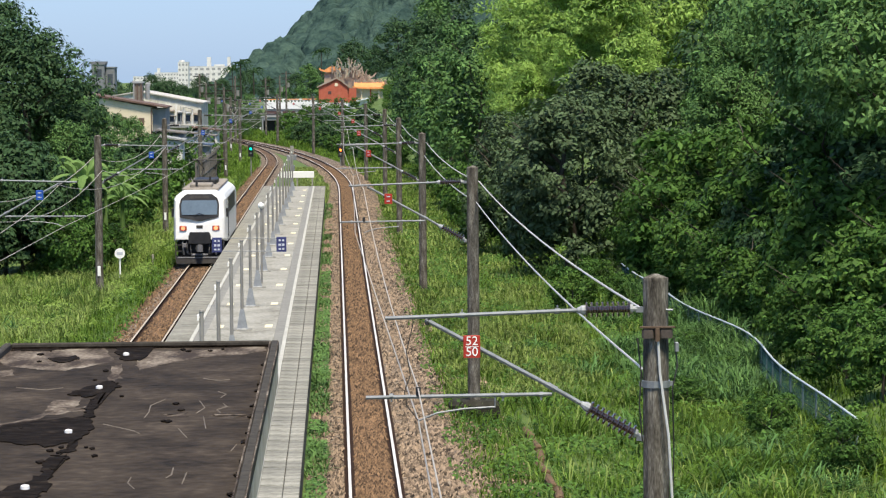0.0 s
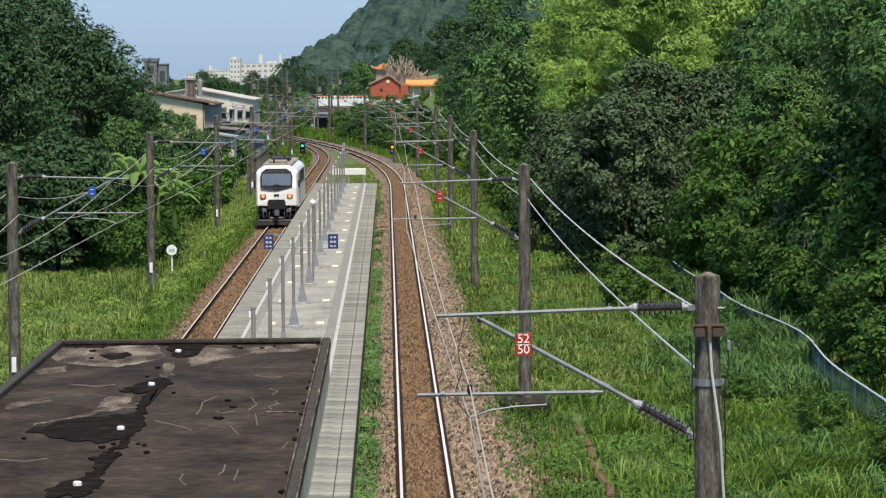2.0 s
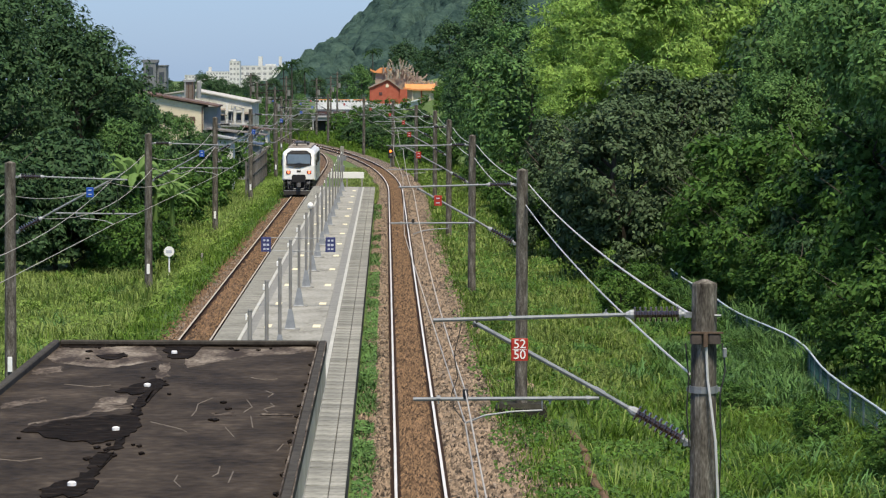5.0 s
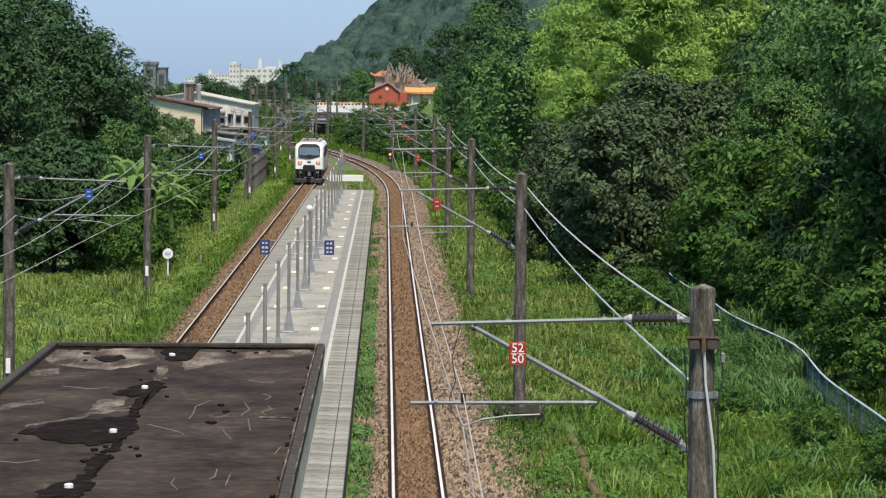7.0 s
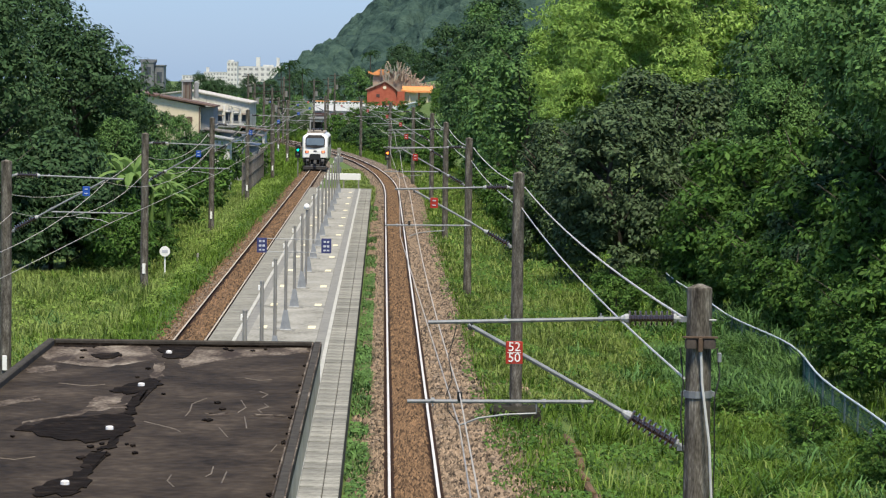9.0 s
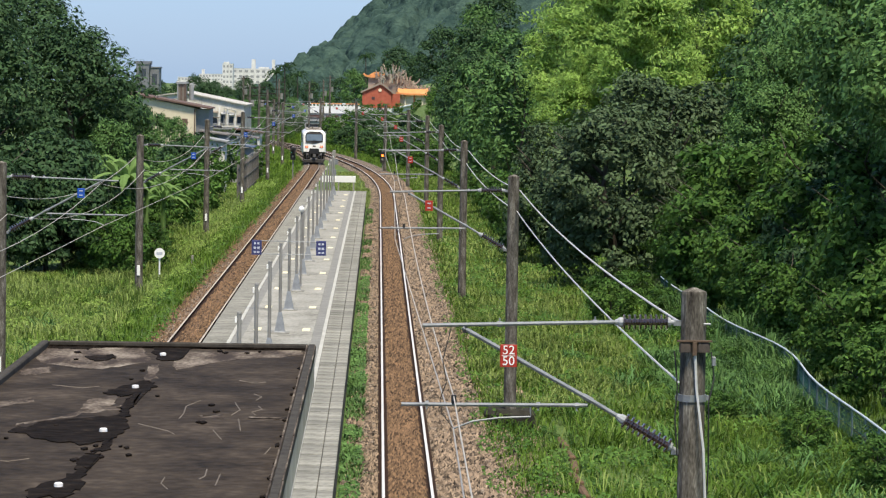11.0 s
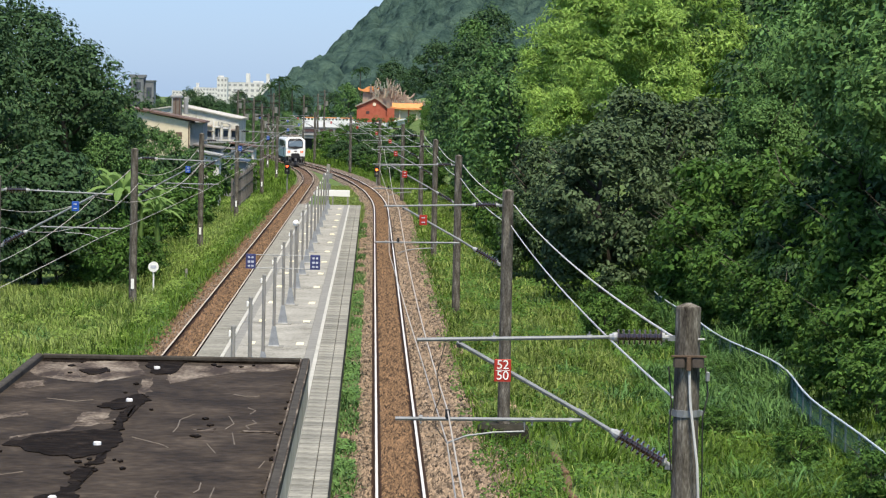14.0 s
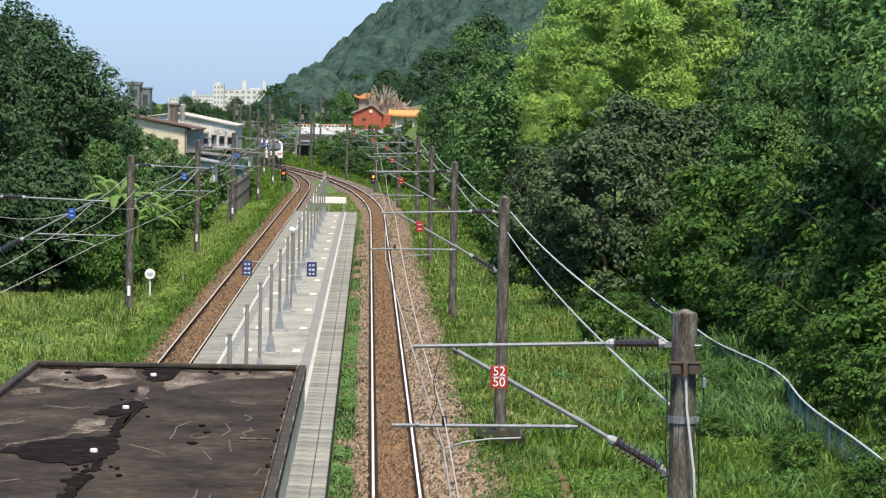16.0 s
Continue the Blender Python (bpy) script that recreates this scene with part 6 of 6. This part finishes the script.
def temple():
    M_BRICK = mat("red_temple_brick", [(0.3, (0.30, 0.07, 0.04)), (0.7, (0.42, 0.12, 0.075))], 0.85, scale=2)
    M_TILE = mat("orange_glazed_tile", [(0.3, (0.55, 0.20, 0.06)), (0.7, (0.72, 0.34, 0.14))], 0.5, scale=2)
    M_CREAMT = mat("cream_temple_wall", [(0.3, (0.62, 0.54, 0.38)), (0.7, (0.74, 0.67, 0.52))], 0.85, scale=1)
    M_WHITET = mat("white_temple_wall", [(0.3, (0.60, 0.61, 0.62)), (0.7, (0.76, 0.77, 0.78))], 0.85, scale=1)
    M_GREYT = mat("grey_stained_concrete", [(0.3, (0.22, 0.22, 0.22)), (0.7, (0.38, 0.38, 0.37))], 0.9, scale=0.7)
    M_BLUEG = mat("blue_grey_sheet", [(0.3, (0.36, 0.42, 0.46)), (0.7, (0.50, 0.56, 0.60))], 0.6, scale=1)
    M_ORN = mat("weathered_ridge_ornament", [(0.25, (0.16, 0.12, 0.095)), (0.5, (0.32, 0.25, 0.20)), (0.75, (0.24, 0.25, 0.22)), (0.9, (0.46, 0.34, 0.22))], 0.8, scale=2.5)
    M_ORN2 = mat("faded_green_ornament", [(0.3, (0.20, 0.22, 0.18)), (0.7, (0.36, 0.37, 0.31))], 0.8, scale=2.5)
    M_ORN3 = mat("pale_ornament", [(0.3, (0.34, 0.28, 0.21)), (0.7, (0.55, 0.47, 0.36))], 0.8, scale=2.5)
    M_DK = mat("temple_window", [(0.3, (0.06, 0.03, 0.03)), (0.7, (0.12, 0.07, 0.06))], 0.5, scale=2)
    t = thing("temple", "red brick temple with orange tiled roofs and ornate ridges", "temple", at=pose(0, 550, 0))
    part("gable_wall", Geo().prism([(-2.85, 2.0), (2.17, 2.0), (2.17, 7.4), (0.9, 8.35), (0.42, 8.68), (0.05, 8.68), (-0.5, 8.35), (-2.85, 7.4)], 1, 0, 10), M_BRICK, t, "red brick gable wall")
    part("plinth", Geo().box(-2.95, -0.12, 1.0, 2.27, 10, 4.62), M_WHITET, t, "pale stone plinth")
    part("gable_roof", Geo().prism([(-3.15, 7.22), (-0.55, 8.38), (0.05, 8.70), (0.42, 8.70), (0.95, 8.38), (2.45, 7.2), (2.45, 7.42), (1.0, 8.6), (0.5, 8.95), (0.0, 8.95), (-0.6, 8.6), (-3.15, 7.46)], 1, -0.3, 10.3), M_ORN, t, "grey-brown tiled gable edge")
    part("window", Geo().box(-1.25, -0.06, 6.1, -0.65, 0.05, 6.6), M_DK, t)
    part("medallion", Geo().tube([(0.2, -0.08, 7.75), (0.2, 0.05, 7.75)], 0.3, 12), M_CREAMT, t, "pale round medallion")
    part("side_hall", Geo().box(3.7, 1.5, 2.0, 8.3, 9, 7.0), M_CREAMT, t, "cream side hall wall")
    for x in (4.6, 6.2, 7.6):
        part("column", Geo().tube([(x, 1.3, 3), (x, 1.3, 7.0)], 0.13, 8), M_BRICK if x == 6.2 else M_CREAMT, t)
    part("side_brick", Geo().box(2.18, 0.5, 3.0, 3.69, 1.48, 7.1), M_BRICK, t)
    def sweep(x0, x1, y, z, d, up, h=0.22):
        n = 10
        top = []
        for i in range(n + 1):
            s = abs(2 * i / n - 1)
            top.append((x0 + (x1 - x0) * i / n, z + up * s ** 3))
        return Geo().prism(top + [(x, zz - h) for x, zz in reversed(top)], 1, y, y + d)
    part("side_roof", sweep(3.0, 9.7, 0.7, 7.2, 1.2, 0.3, 0.28), M_TILE, t, "orange tiled roof with upswept eaves")
    part("side_roof", Geo().prism([(0.8, 7.25), (3.6, 8.15), (3.8, 8.1), (3.8, 7.95), (0.8, 7.05)], 0, 3.3, 8.6), M_TILE, t, "orange tiled roof slope")
    part("upper_roof", sweep(-2.75, 1.0, 3.5, 10.25, 5, 0.45, 0.35), M_TILE, t, "orange tiled roof with upswept eaves")
    part("upper_roof", Geo().prism([(-2.0, 10.2), (-0.9, 10.9), (0.2, 10.9), (0.9, 10.2)], 1, 3.6, 8.2), M_TILE, t, "orange tiled roof crown")
    part("upper_roof", sweep(-0.4, 6.2, 4.5, 9.0, 4, 0.5, 0.4), M_ORN, t, "dull tiled main roof")
    part("upper_wall", Geo().prism([(-1.9, 7), (6.4, 7), (6.2, 8.4), (3.8, 10.2), (0.6, 10.4), (-1.9, 9.8)], 1, 4, 8), M_ORN, t)
    rng = random.Random(8)
    for i in range(150):
        x = rng.uniform(-0.6, 7.2) if i < 110 else rng.uniform(3.2, 9.0)
        top = 12.0 - max(0, x - 3.4) * 1.02 - max(0, 0.6 - x) * 0.8
        z = max(8.0, top - rng.uniform(0, 2.6)) if i < 110 else 8.1 + 0.1 * rng.random()
        a = rng.uniform(-0.6, 0.6)
        L = rng.uniform(0.3, 0.8)
        part("ridge_ornament", Geo().tube([(x, 3.4, z - 0.5), (x + 0.12 * a, 3.3, z), (x + 0.5 * a, 3.2, z + L * 0.6), (x + a, 3.2, z + L * 0.75)], [0.14, 0.12, 0.08, 0.025], 5), (M_ORN, M_ORN2, M_ORN, M_ORN3)[i % 4], t)
    for x0, x1, z in ((0.3, 4.6, 10.6), (3.6, 7.2, 9.0)):
        part("ridge", sweep(x0, x1, 3.6, z, 0.5, 0.9, 0.35), M_ORN, t, "curved ornate ridge")
    an = thing("annex", "pale blue-grey roofed annex below the temple", "building", at=pose(4.2, 540, 0))
    part("wall", Geo().prism([(-2.0, 1.0), (1.7, 1.0), (1.7, 5.3), (-2.0, 4.5)], 1, 0, 5), M_WHITET, an)
    part("roof", Geo().prism([(-2.9, 4.3), (1.9, 5.38), (1.9, 5.52), (-2.9, 4.45)], 1, -0.4, 5.4), M_BLUEG, an, "blue-grey sheet roof")
    wl = thing("temple_forecourt", "white forecourt wall with orange-capped balustrade", "wall", at=pose(-7.8, 545, 0))
    part("wall", Geo().box(-4.4, 0, 3.65, 4.7, 2, 4.85), M_WHITET, wl)
    part("lower_wall", Geo().box(-4.3, 0.25, -0.5, 4.6, 2, 3.65), M_GREYT, wl, "grey concrete lower storey")
    # dark panels on the unbroken wall stand for shaded slots
    for x in (-2.9, -0.2, 2.4):
        part("opening", Geo().box(x - 1.1, 0.18, 2.75, x + 1.1, 0.248, 3.3), M_DK, wl, "slot opening, its shade a dark panel")
    for i in range(15):
        x = -4.2 + i * 0.6
        part("baluster", Geo().box(x - 0.14, 0.02, 4.85, x + 0.1, 0.3, 5.2, c=0.02), M_WHITET, wl)
        part("cap", Geo().box(x - 0.3, 0.0, 5.2, x + 0.3, 0.33, 5.36, c=0.03), M_TILE if i % 5 else M_WHITET, wl, "orange cap" if i % 5 else "white pier cap")


def palms():
    for x, y, h in ((-17.5, 585, 11.5), (-19.5, 600, 10.5), (-3.0, 700, 14.5), (-16, 620, 10)):
        p = thing("palm_tree", "tall thin palm tree with a drooping crown", "tree", "palm trees", at=pose(x, y, 0))
        part("trunk", Geo().tube([(0, 0, -0.3), (0.1, 0, h * 0.5), (0, 0, h)], [0.18, 0.13, 0.1], 7), M_BARK, p)
        rng = np.random.default_rng(int(h * 10))
        vs = []
        for k in range(14):
            a, e = k * 2.4, 0.5 + 0.4 * (k % 3)
            for i in range(10):
                t = (i + 1) / 10
                c = np.array([math.cos(a) * 2.2 * t, math.sin(a) * 2.2 * t, h + 2.2 * (e * t - 1.1 * t * t)])
                for q in range(3):
                    vs.append(c + rng.normal(0, 0.06, 3))
        v, f = leaf_quads(rng, np.array(vs), np.tile([0, 0, -0.6], (len(vs), 1)), 0.6, narrow=0.25, droop=0.6)
        part("crown", quick_mesh("crown", v, f, L_DARK), None, p)


ground()
tracks()
pf = platform()
station_roof()
overhead()
DRUM = signals()
fence()
ditch()
LOCO = locomotive()
platform_furniture()
plant_trees()
banana()
hill()
town()
temple()
palms()
grass()
tufts()
scatter_stones()
platform_slabs(pf)
motions()
